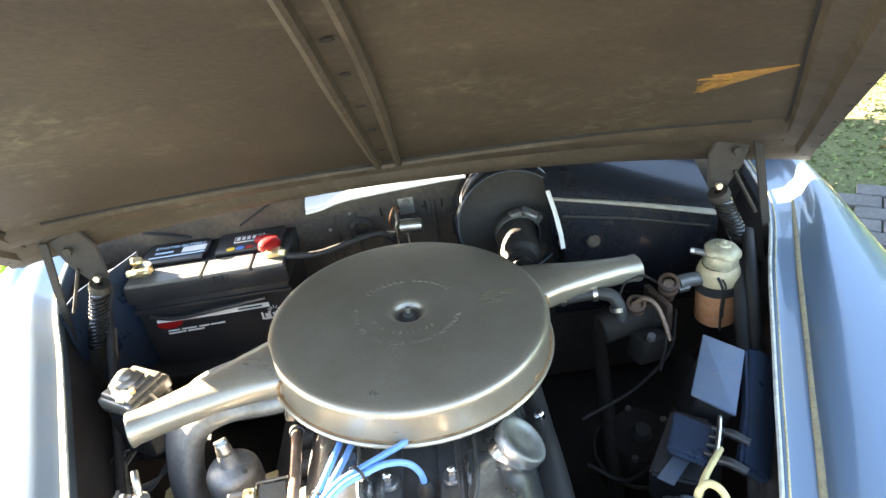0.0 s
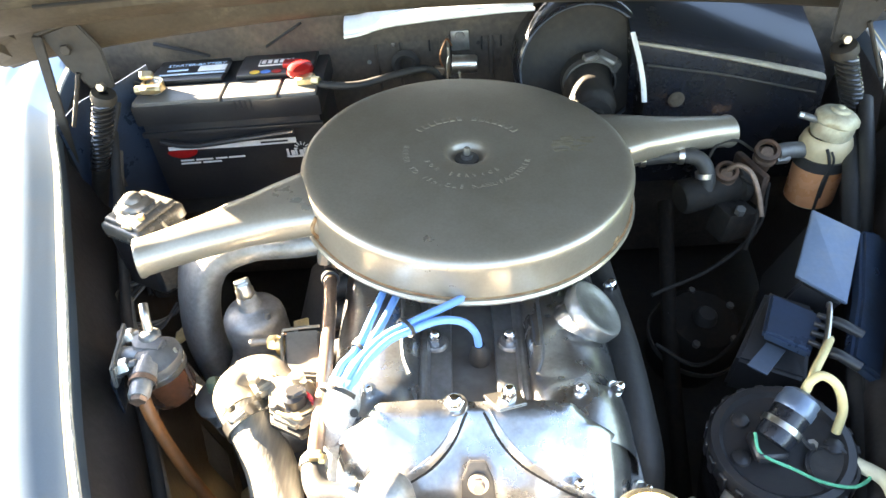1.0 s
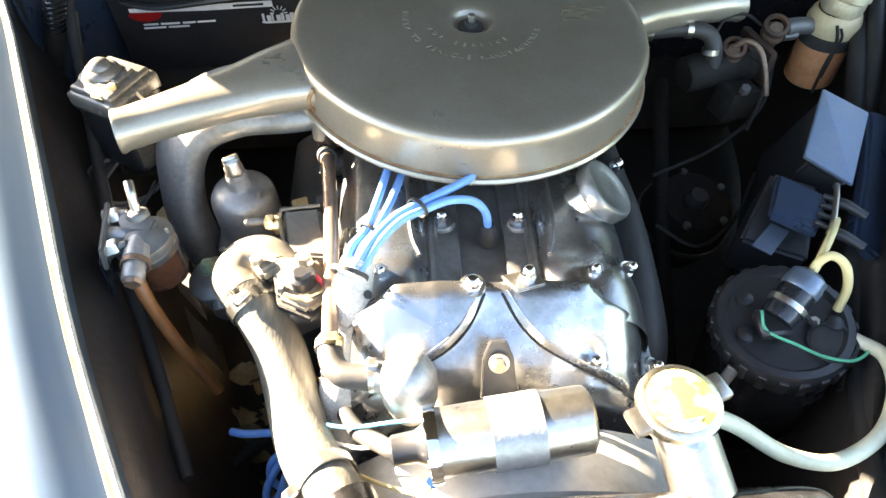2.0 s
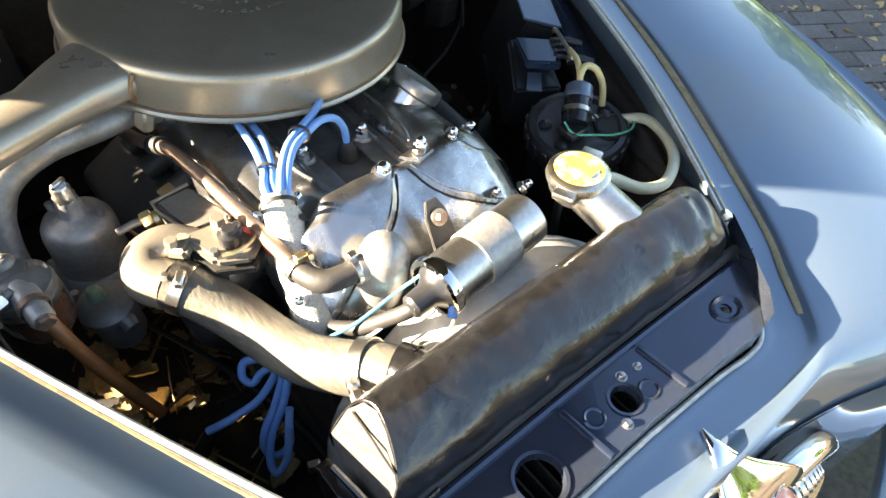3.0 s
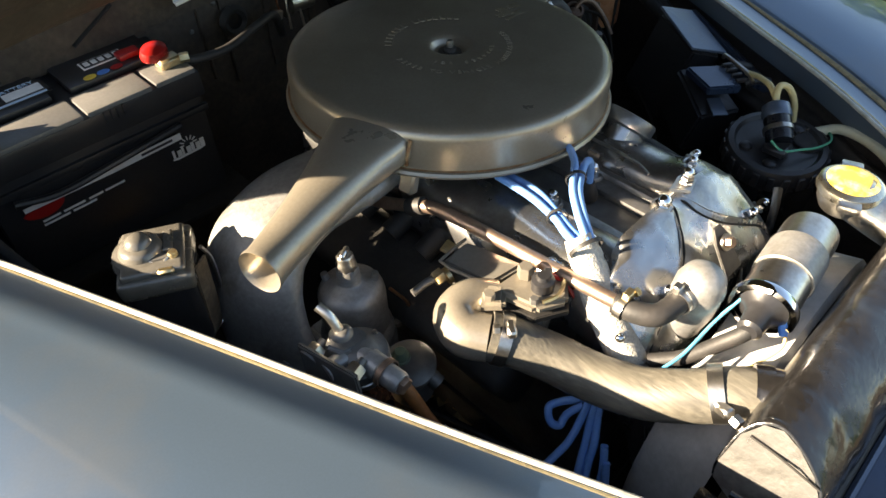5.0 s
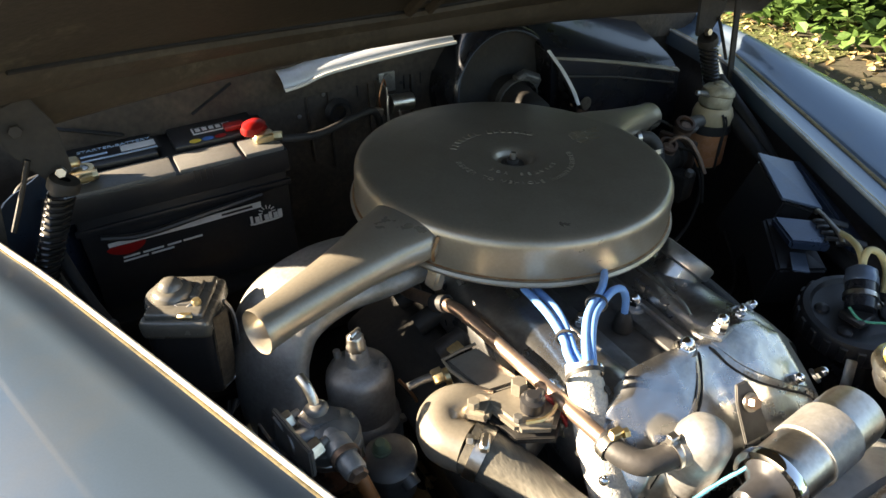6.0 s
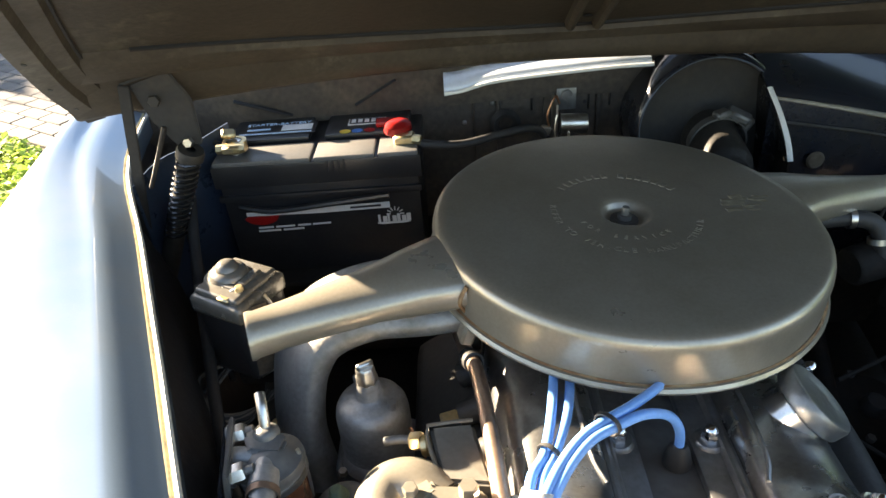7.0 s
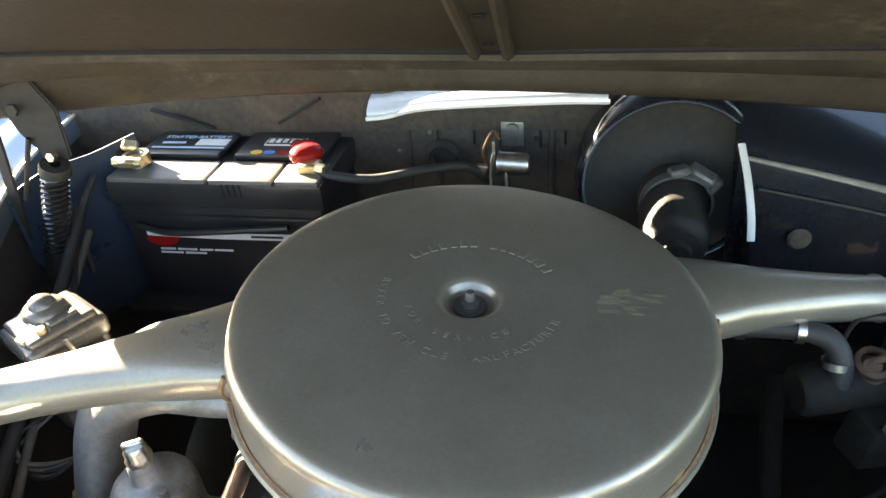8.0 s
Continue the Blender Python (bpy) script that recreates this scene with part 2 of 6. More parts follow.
M["tyre"] = material("tyre_rubber", (0.02, 0.02, 0.021), 0.75, 0, None, 0.3)
M["far_paint"] = material("dark_car_paint", (0.02, 0.022, 0.026), 0.12, 0, None, 0.2, coat=1)
M["glass"] = material("dark_glass", (0.01, 0.012, 0.014), 0.05, 0, None, 0.1)


def leafy(mat, trans):
    """Let thin leaves pass some light."""
    n, l = mat.node_tree.nodes, mat.node_tree.links
    b = n["Principled BSDF"]
    tr = n.new("ShaderNodeBsdfTranslucent")
    src = b.inputs["Base Color"].links[0].from_socket
    geo = n.new("ShaderNodeNewGeometry")
    hv = n.new("ShaderNodeHueSaturation")
    mr = n.new("ShaderNodeMapRange")
    mr.inputs["To Min"].default_value, mr.inputs["To Max"].default_value = 0.55, 1.5
    l.new(geo.outputs["Random Per Island"], mr.inputs["Value"])
    l.new(mr.outputs[0], hv.inputs["Value"])
    l.new(src, hv.inputs["Color"])
    l.new(hv.outputs[0], b.inputs["Base Color"])
    l.new(hv.outputs[0], tr.inputs["Color"])
    mx = n.new("ShaderNodeMixShader")
    mx.inputs[0].default_value = trans
    l.new(b.outputs[0], mx.inputs[1])
    l.new(tr.outputs[0], mx.inputs[2])
    l.new(mx.outputs[0], n["Material Output"].inputs["Surface"])


def blotched(mat, colour, scale):
    """Crusty pale blotches, broken up by a finer noise."""
    n, l = mat.node_tree.nodes, mat.node_tree.links
    b = n["Principled BSDF"]
    src = b.inputs["Base Color"].links[0].from_socket
    tc = n.new("ShaderNodeTexCoord")
    steps = []
    for sc, lo, hi in ((scale, .55, .80), (scale * 11, .45, .66)):
        nz = n.new("ShaderNodeTexNoise")
        nz.inputs["Scale"].default_value, nz.inputs["Detail"].default_value, nz.inputs["Roughness"].default_value = sc, 5, .65
        l.new(tc.outputs["Object"], nz.inputs["Vector"])
        mr = n.new("ShaderNodeMapRange")
        mr.inputs["From Min"].default_value, mr.inputs["From Max"].default_value = lo, hi
        l.new(nz.outputs["Fac"], mr.inputs["Value"])
        steps.append(mr.outputs[0])
    mul = n.new("ShaderNodeMath")
    mul.operation = "MULTIPLY"
    l.new(steps[0], mul.inputs[0])
    l.new(steps[1], mul.inputs[1])
    mix = n.new("ShaderNodeMix")
    mix.data_type = "RGBA"
    mix.inputs["B"].default_value = (*colour, 1)
    l.new(mul.outputs[0], mix.inputs["Factor"])
    l.new(src, mix.inputs["A"])
    l.new(mix.outputs["Result"], b.inputs["Base Color"])


blotched(M["bonnet_in"], (0.170, 0.158, 0.100), 4.2)
blotched(M["bonnet_rib"], (0.180, 0.160, 0.115), 7.0)
leafy(M["grass"], 0.35)
leafy(M["shrub"], 0.3)
leafy(M["lawn"], 0.3)

# ---- building helpers ----
ORIGIN = {}


def thing(name, at, label, category, group="", kind=""):
    ob = new(name)
    ob.empty_display_size = 0.02
    ob.location = at
    ORIGIN[ob.name] = Vector(at)
    return tagged(ob, label, category, group, kind)


def part(name, bm, mat, parent, label="", smooth=40):
    """Link a bmesh made in world coordinates as one mesh under a thing or a part."""
    base = ORIGIN[parent.name] if parent else Vector((0, 0, 0))
    if parent:
        bm.transform(Matrix.Translation(-base))
    bmesh.ops.recalc_face_normals(bm, faces=bm.faces)
    me = bpy.data.meshes.new(name)
    bm.to_mesh(me)
    bm.free()
    for p in me.polygons:
        p.use_smooth = True
    me.set_sharp_from_angle(angle=radians(smooth))
    me.materials.append(M[mat])
    ob = new(name, me)
    if parent:
        ob.parent = parent
    ORIGIN[ob.name] = base
    if label:
        ob["label"] = label
    return ob


def single(name, bm, mat, label, category, group="", kind="", smooth=40):
    return tagged(part(name, bm, mat, None, "", smooth), label, category, group, kind)


def join(*bms):
    out = bms[0]
    for b in bms[1:]:
        me = bpy.data.meshes.new("tmp")
        b.to_mesh(me)
        b.free()
        out.from_mesh(me)
        bpy.data.meshes.remove(me)
    return out


def box(cx, cy, cz, sx, sy, sz, bev=0.003, seg=2, turn=None):
    bm = bmesh.new()
    bmesh.ops.create_cube(bm, size=1)
    bmesh.ops.scale(bm, vec=(sx, sy, sz), verts=bm.verts)
    if bev:
        bmesh.ops.bevel(bm, geom=bm.edges[:], offset=bev, segments=seg, affect="EDGES", profile=0.6)
    m = Matrix.Translation((cx, cy, cz))
    if turn:
        m = m @ Euler([radians(a) for a in turn]).to_matrix().to_4x4()
    bm.transform(m)
    return bm


def axis_matrix(at, axis):
    q = Vector(axis).normalized().to_track_quat("Z", "Y")
    return Matrix.Translation(at) @ q.to_matrix().to_4x4()


def lathe(profile, at=(0, 0, 0), axis=(0, 0, 1), seg=40, squash=None):
    """Turn (radius, height) points round an axis."""
    bm = bmesh.new()
    rings = []
    for r, h in profile:
        if r < 1e-6:
            rings.append([bm.verts.new((0, 0, h))])
        else:
            rings.append([bm.verts.new((r * math.cos(2 * math.pi * i / seg), r * math.sin(2 * math.pi * i / seg), h)) for i in range(seg)])
    for a, b in zip(rings, rings[1:]):
        for i in range(seg):
            j = (i + 1) % seg
            if len(a) == 1 and len(b) == 1:
                continue
            if len(a) == 1:
                bm.faces.new((a[0], b[j], b[i]))
            elif len(b) == 1:
                bm.faces.new((a[i], a[j], b[0]))
            else:
                bm.faces.new((a[i], a[j], b[j], b[i]))
    if squash:
        bmesh.ops.scale(bm, vec=squash, verts=bm.verts)
    bm.transform(axis_matrix(at, axis))
    return bm


def spline(points, n=8):
    """Catmull-Rom through the points."""
    p = [Vector(q) for q in points]
    p = [2 * p[0] - p[1], *p, 2 * p[-1] - p[-2]]
    out = []
    for i in range(1, len(p) - 2):
        for k in range(n):
            t = k / n
            a, b, c, d = p[i - 1:i + 3]
            out.append(0.5 * ((2 * b) + (c - a) * t + (2 * a - 5 * b + 4 * c - d) * t * t + (3 * b - a - 3 * c + d) * t ** 3))
    out.append(p[-2])
    return out


def tube(points, radius, seg=12, n=8, flat=1.0, up=(0, 0, 1), closed_ends=True, radii=None, wall=0.0):
    """Sweep a round (or flattened) section along a smooth path."""
    path = spline(points, n) if n > 1 else [Vector(q) for q in points]
    cnt = len(path)
    bm = bmesh.new()
    rings = []
    side = None
    for i, q in enumerate(path):
        d = (path[min(i + 1, cnt - 1)] - path[max(i - 1, 0)]).normalized()
        if side is None:
            ref = Vector(up)
            if abs(ref.dot(d)) > 0.95:
                ref = Vector((1, 0, 0))
            side = d.cross(ref).normalized()
        else:
            side = (side - d * side.dot(d)).normalized()
        over = side.cross(d)
        r = radius
        if radii:
            f = i / (cnt - 1) * (len(radii) - 1)
            k = min(int(f), len(radii) - 2)
            r = radii[k] + (radii[k + 1] - radii[k]) * (f - k)
        rings.append([bm.verts.new(q + r * (math.cos(a) * side + flat * math.sin(a) * over)) for a in (2 * math.pi * j / seg for j in range(seg))])
    for a, b in zip(rings, rings[1:]):
        for j in range(seg):
            bm.faces.new((a[j], a[(j + 1) % seg], b[(j + 1) % seg], b[j]))
    if closed_ends:
        bm.faces.new(rings[0])
        bm.faces.new(rings[-1])
    return bm


def ring_band(at, axis, r, width, thick=0.0015, seg=28):
    h = width / 2
    return lathe([(r, -h), (r + thick, -h), (r + thick, h), (r, h), (r, -h)], at, axis, seg)


def hex_nut(at, axis, af, height, dome=False):
    r = af / 2 / math.cos(math.pi / 6)
    bm = lathe([(0, 0), (r, 0), (r, height * 0.85), (r * 0.88, height), (0, height)], at, axis, 6)
    if dome:                                     # an acorn nut: the dome rises out of the hexagon
        c = Vector(at) + Vector(axis).normalized() * height * 0.98
        bm = join(bm, lathe([(r * 0.86, 0), (r * 0.84, r * 0.30), (r * 0.70, r * 0.62), (r * 0.42, r * 0.86), (0, r * 0.96)], c, axis, 16))
    return bm


def sheet(grid, thick=0.0, flip=False):
    """A surface from rows of points; thick adds a back."""
    bm = bmesh.new()
    vs = [[bm.verts.new(q) for q in row] for row in grid]
    for a, b in zip(vs, vs[1:]):
        for i in range(len(a) - 1):
            bm.faces.new((a[i], a[i + 1], b[i + 1], b[i]))
    if thick:
        bmesh.ops.recalc_face_normals(bm, faces=bm.faces)
        bmesh.ops.solidify(bm, geom=bm.faces[:], thickness=thick)
    return bm


def dense(rows, nu=6, nv=6):
    """Smooth a coarse grid of points along both directions."""
    fine_rows = [spline(r, nv) for r in rows]
    cols = [spline([r[i] for r in fine_rows], nu) for i in range(len(fine_rows[0]))]
    return [[c[k] for c in cols] for k in range(len(cols[0]))]


def plate(outline, z0, z1, holes=()):
    """A flat plate in plan with through holes: outline [(x, y)], holes [(x, y, r)]."""
    bm = bmesh.new()
    loops = [list(outline)] + [[(x + r * math.cos(a), y + r * math.sin(a)) for a in (2 * math.pi * i / 32 for i in range(32))] for x, y, r in holes]
    edges = []
    for lp in loops:
        vs = [bm.verts.new((x, y, z1)) for x, y in lp]
        edges += [bm.edges.new((vs[i], vs[(i + 1) % len(vs)])) for i in range(len(vs))]
    bmesh.ops.triangle_fill(bm, use_beauty=True, use_dissolve=False, edges=edges)
    res = bmesh.ops.extrude_face_region(bm, geom=bm.faces[:])
    bmesh.ops.translate(bm, vec=(0, 0, z0 - z1), verts=[v for v in res["geom"] if isinstance(v, bmesh.types.BMVert)])
    return bm

def slab(corners, thick, bev=0.0):
    bm = bmesh.new()
    vs = [bm.verts.new(c) for c in corners]
    f = bm.faces.new(vs)
    f.normal_update()
    r = bmesh.ops.extrude_face_region(bm, geom=[f])
    n = f.normal.copy()
    bmesh.ops.translate(bm, vec=-n * thick if n.z > 0 else n * thick, verts=[v for v in r["geom"] if isinstance(v, bmesh.types.BMVert)])
    bmesh.ops.recalc_face_normals(bm, faces=bm.faces)
    if bev:
        bmesh.ops.bevel(bm, geom=bm.edges[:], offset=bev, segments=2, affect="EDGES")
    return bm


# ---- ground and surroundings ----
gbm = bmesh.new()
bmesh.ops.create_grid(gbm, x_segments=40, y_segments=40, size=300)
single("ground", gbm, "soil", "dark soil littered with leaves round the drive", "ground", kind="structure")
bed = box(-3.2, 5.0, 0.004, 16.0, 16.0, 0.012, 0)
single("pavement", bed, "paver_bed", "sandy bed of the block-paved drive", "pavement", kind="structure")
drive = bpy.data.objects["pavement"]

# ---- the car body ----
LIP = [(0, .100, .853), (.10, .098, .854), (.150, .094, .856), (.178, .098, .858), (.200, .117, .861), (.225, .150, .866), (.262, .20, .877),
       (.364, .40, .909), (.451, .60, .925), (.538, .80, .938), (.625, 1.00, .950), (.665, 1.25, .962)]
EDGE = [(0, .030, .80), (.10, .028, .79), (.20, .010, .775), (.30, -.02, .77), (.40, -.04, .77), (.52, -.01, .78), (.67, .13, .79),
        (.745, .40, .81), (.758, .60, .815), (.758, .80, .82), (.755, 1.00, .83), (.750, 1.25, .84)]


WHEEL_Y = .62


def lip_z(side, z, px):
    """The car stands a little lower on its far side."""
    return z - 0.040 * min(1.0, max(0.0, side * px / 0.4 + 0.5))


def wing(side):
    """One front wing with its gutter beside the bonnet opening, from the nose to the door."""
    rows = []
    for i, ((px, py, pz), (ex, ey, ez)) in enumerate(zip(LIP, EDGE)):
        n = Vector((ex - px, ey - py, 0)).normalized()
        z = lip_z(side, pz, px)
        k = min(1.0, max(0.0, (i - 2) / 5))      # nose sections fall faster than the wing's
        p = Vector((px, py, z))
        e = Vector((ex, ey, ez))
        # the far gutter is flat with a crease; the near one rises to a crest
        prof = ((.014, -.0006), (.030, -.0006), (.042, .0004), (.050, .0042), (.060, .0078))
        if side < 0:
            prof = [(a + (c - a) * k, b + (d - b) * k) for (a, b), (c, d) in zip(prof, ((.012, .0045), (.026, .0105), (.038, .0155), (.050, .0185), (.066, .0200)))]
        row = [p + Vector((0, 0, -.030)), p + Vector((0, 0, -.005)), p + n * .003 + Vector((0, 0, .0005))] + [p + n * a + Vector((0, 0, b)) for a, b in prof]
        q = row[-1]
        for f, dz in ((.22, .014), (.5, .016), (.75, .002), (.92, -.035)) if side > 0 else ((.22, .0048), (.5, .0080), (.75, .0005), (.92, -.031)):
            w = q.lerp(e, f)
            w.z = q.z - side * .05 * (w - q).to_2d().length * (1 if side > 0 else 1 - k) + (dz * k + (1 - k) * (e.z - q.z) * f ** 1.6)
            row.append(w)
        row += [e, Vector((ex + .012, ey - .01 * (1 - k), .62)), Vector((ex + .005, ey, .40)), Vector((ex - .03, ey + .03 * (1 - k), .24))]
        rows.append([Vector((CX + side * v.x, v.y, v.z)) for v in row])
    bm = sheet(dense(rows, 5, 3))
    gone = [f for f in bm.faces if f.calc_center_median().z < .72 and (f.calc_center_median().y - WHEEL_Y) ** 2 + (f.calc_center_median().z - .33) ** 2 < .43 ** 2]
    bmesh.ops.delete(bm, geom=gone, context="FACES")  # the wheel arch
    bmesh.ops.recalc_face_normals(bm, faces=bm.faces)
    bmesh.ops.solidify(bm, geom=bm.faces[:], thickness=.0012)
    return bm


car = thing("car", (CX, 0.8, 0.0), "old grey saloon with its bonnet raised, parked on a drive", "car")
for sd, nm in ((-1, "front_wing"), (1, "front_wing")):
    part(nm, wing(sd), "paint", car, "glossy metallic grey wing", 50)
for sd in (-1, 1):
    pts = [(CX + sd * x, y, lip_z(sd, z, x) + .001) for x, y, z in LIP]
    part("opening_lip", tube(pts, 0.0028, 8, 5), "pale_edge", car, "pale opening edge")
    n_off = [Vector((sd * (EDGE[i][0] - x), EDGE[i][1] - y, 0)).normalized() for i, (x, y, z) in enumerate(LIP)]
    part("sealer_bead", tube([Vector((CX + sd * x, y, lip_z(sd, z, x) + .0015)) + n_off[i] * .0085 for i, (x, y, z) in enumerate(LIP) if i > (2 if sd < 0 else 4)], .0046, 8, 5, .3, radii=[.0012, .0044, .0040, .0048, .0042, .0046] if sd < 0 else [.0010, .0014, .0008, .0012]), "lip", car, "yellowed sealer bead")
    if sd > 0:
        part("dirt_line", tube([Vector((CX + x, y, lip_z(sd, z, x) + .0016)) + n_off[i] * .0455 for i, (x, y, z) in enumerate(LIP) if 3 < i < 11], .0050, 8, 6, .35, radii=[.0040, .0056, .0046, .0060, .0042, .0050, .0024]), "road_dirt", car, "tan dirt dried along the gutter's crease")
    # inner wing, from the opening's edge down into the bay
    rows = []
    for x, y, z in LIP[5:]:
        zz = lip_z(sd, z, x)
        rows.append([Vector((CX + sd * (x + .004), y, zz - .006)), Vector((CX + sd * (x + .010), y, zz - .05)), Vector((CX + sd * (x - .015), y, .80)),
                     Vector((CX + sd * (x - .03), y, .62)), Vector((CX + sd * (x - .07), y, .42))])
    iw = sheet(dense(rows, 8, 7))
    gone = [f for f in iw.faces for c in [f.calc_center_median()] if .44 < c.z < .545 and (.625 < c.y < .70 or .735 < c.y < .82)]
    bmesh.ops.delete(iw, geom=gone, context="FACES")  # openings added to let sun reach the bay floor
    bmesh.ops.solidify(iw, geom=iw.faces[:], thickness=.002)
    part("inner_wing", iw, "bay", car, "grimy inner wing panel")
part("bay_floor", box(CX, .75, .405, 1.25, 1.0, .012, 0), "black_dirt", car, "oily undertray")
part("corner_panel", sheet(dense([[Vector((-.598, 1.075, z + .01)), Vector((-.640, 1.030, z)), Vector((-.672, .985, z)), Vector((-.690, .930, z - .01))] for z in (.955, .90, .82, .72)], 3, 3), .002), "enamel", car, "blue painted corner panel")
# slam panel across the nose, with its lightening holes
inner = [(CX + x * s, y + .004) for s, seq in ((-1, LIP[6::-1]), (1, LIP[1:7])) for x, y, z in seq]
outline = [(x, min(y, .168)) for x, y in inner if y < .21]
part("slam_panel", plate(outline, .834, .8365, [(-.193, .131, .0210), (-.083, .135, .0135), (.075, .138, .006)]), "paint_sky", car, "dusty grey slam panel with round holes, sky tint in its paint")
part("slam_flange", tube([(CX - .225, .168, .838), (CX, .170, .837), (CX + .225, .168, .832)], .0045, 8, 6), "paint_sky", car)
part("slam_front", sheet([[Vector((CX + s * x, y + .003, .835 if k else .86)) for s, x, y in [(-1, a, b) for a, b, c in LIP[6:0:-1]] + [(1, a, b) for a, b, c in LIP[:7]]] for k in (0, 1)]), "paint_sky", car)
for hx, hy, hr in ((-.193, .131, .0210), (-.083, .135, .0135)):
    part("hole_rim", lathe([(hr + .003, .0015), (hr, .001), (hr - .002, -.006)], (hx, hy, .8365), seg=32), "paint_sky", car)
part("stiffener", box(-.135, .134, .8375, .006, .056, .004, .0015, 2, (0, 0, 4)), "paint_sky", car)
part("stiffener", box(-.030, .136, .8375, .006, .056, .004, .0015, 2, (0, 0, 4)), "paint_sky", car)
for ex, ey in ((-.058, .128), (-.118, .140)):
    part("embossed_ring", lathe([(.007, .0), (.009, .0012), (.011, 0)], (ex, ey, .8367), seg=24), "paint_sky", car)
duct = part("air_duct", box(-.10, .118, .765, .40, .10, .006, .001, 1), "black_dirt", car, "dark duct below the slam panel")
for k in range(30):
    part("duct_slat", box(-.285 + k * .0125, .122, .790, .0022, .085, .040, 0), "core", duct)
part("dimple", lathe([(.020, .0), (.017, .002), (.012, -.001), (.006, -.005)], (.075, .138, .837), seg=28, squash=(1, .75, 1)), "paint_sky", car)
for bx, by, br in ((-.233, .117, .006), (-.068, .152, .004), (-.048, .150, .003), (-.100, .118, .004)):
    part("slam_bolt", lathe([(0, .0045), (br * .7, .0042), (br, .002), (br, 0), (br * 1.4, 0), (br * 1.4, -.001)], (bx, by, .837), seg=16), "steel", car)
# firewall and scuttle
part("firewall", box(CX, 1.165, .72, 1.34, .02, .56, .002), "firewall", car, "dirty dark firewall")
part("scuttle", sheet(dense([[Vector((CX + x, y, z - .05 * (x / .8) ** 2)) for x in (-.72, -.45, -.2, 0, .2, .45, .72)] for y, z in ((1.153, 1.004), (1.158, 1.012), (1.3, 1.03), (1.5, 1.08))], 3, 3), .002), "paint", car, "grey scuttle below the windscreen")
# added dark sheet: hides the bright scuttle edge so the gap stays in shade
part("cowl_front", sheet(dense([[Vector((CX + x, y, z - .05 * (x / .8) ** 2)) for x in (-.72, -.45, -.2, 0, .2, .45, .72)] for y, z in ((1.150, .940), (1.149, .98), (1.152, 1.005))], 3, 3), .002), "firewall", car, "dark sheet added before the scuttle to keep the gap shaded")
part("windscreen", sheet([[Vector((CX + x, 1.5 + .0 * x, 1.08)) for x in (-.6, 0, .6)], [Vector((CX + x, 2.0, 1.42)) for x in (-.5, 0, .5)]], .005), "glass", car, "raked windscreen")
part("roof", box(CX, 2.9, 1.45, 1.1, 1.9, .04, .015), "paint", car)
part("cabin_side", box(CX, 2.6, .65, 1.55, 2.7, .72, .08, 3), "paint", car)
# ribbed firewall pressings
for fx, fw in ((-.20, .006), (-.115, .03), (-.045, .008), (-.60, .02)):
    part("firewall_pressing", box(CX + fx + .09, 1.152, .90, fw, .008, .20, .003), "firewall", car)
for fx, fz in ((-.062, .936), (-.050, .934), (-.030, .940), (-.150, .940)):
    part("firewall_slot", box(fx, 1.1535, fz, .003, .003, .045, .001, 1), "seam", car)
part("firewall_hole", lathe([(0, .001), (.003, .001), (.003, 0)], (-.068, 1.1545, .926), (0, -1, 0), 12), "seam", car)
for fx, fz in ((-.210, .934), (-.255, .905), (-.175, .958)):
    part("firewall_screw", lathe([(0, .003), (.003, .002), (.004, 0)], (fx, 1.1545, fz), (0, -1, 0), 12), "valley", car)
part("firewall_seam", tube([(-.239, 1.154, .97), (-.240, 1.154, .90), (-.238, 1.154, .82)], .003, 6, 3), "firewall", car)
part("cowl_brace", tube([(-.42, 1.145, .950), (-.355, 1.146, .985)], .005, 10, 2, .4), "seam", car)
part("cowl_brace", tube([(-.60, 1.13, .975), (-.52, 1.147, .94)], .006, 10, 2, .4), "seam", car)
# nose: grille shell with a fluted top and an enamel badge
GX = -.030
gr = part("grille_surround", tube([(GX - .17, .0, .68), (GX - .13, .008, .745), (GX - .06, .010, .776), (GX + .06, .004, .776), (GX + .13, -.004, .745), (GX + .17, -.01, .68)], .012, 12, 6, .7), "chrome", car, "chrome grille surround")
crest = []
for y, cx, hw, z in ((.074, -.0570, .0022, .8440), (.066, -.0590, .0050, .8450), (.055, -.0605, .0090, .8445), (.042, -.0590, .0165, .8370), (.028, -.0520, .028, .8250), (.014, -.0440, .044, .8120), (.000, -.0350, .058, .7960), (-.010, -.0300, .066, .7720)):
    crest.append([Vector((cx + f * hw, y, z - dz * (.35 + hw * 9))) for f, dz in ((-1.05, .016), (-.9, .006), (-.45, .001), (0, 0), (.45, .001), (.9, .006), (1.05, .016))])
part("grille_peak", sheet(dense(crest, 4, 3)), "chrome", car, "chrome grille crest tapering to a point", 60)
part("grille_badge", lathe([(0, .006), (.010, .0055), (.016, .003), (.018, 0), (.018, -.012)], (-.020, -.014, .778), (.05, -.75, .65), 32, (1, 1.4, 1)), "badge", gr, "coral enamel oval badge")
part("badge_bezel", lathe([(.0182, -.006), (.0205, -.002), (.0195, .002), (.0182, .001)], (-.020, -.014, .778), (.05, -.75, .65), 32, (1, 1.4, 1)), "chrome", gr)
for i in range(-9, 10):
    gx = GX + i * .0125
    zt = .782 - .0011 * i * i * .6
    part("flute", tube([(gx, .004 - abs(i) * .0008, zt), (gx, -.012 - abs(i) * .0006, zt - .010), (gx, -.026, zt - .045), (gx * .98, -.030, .66)], .0056, 8, 4), "chrome", gr)
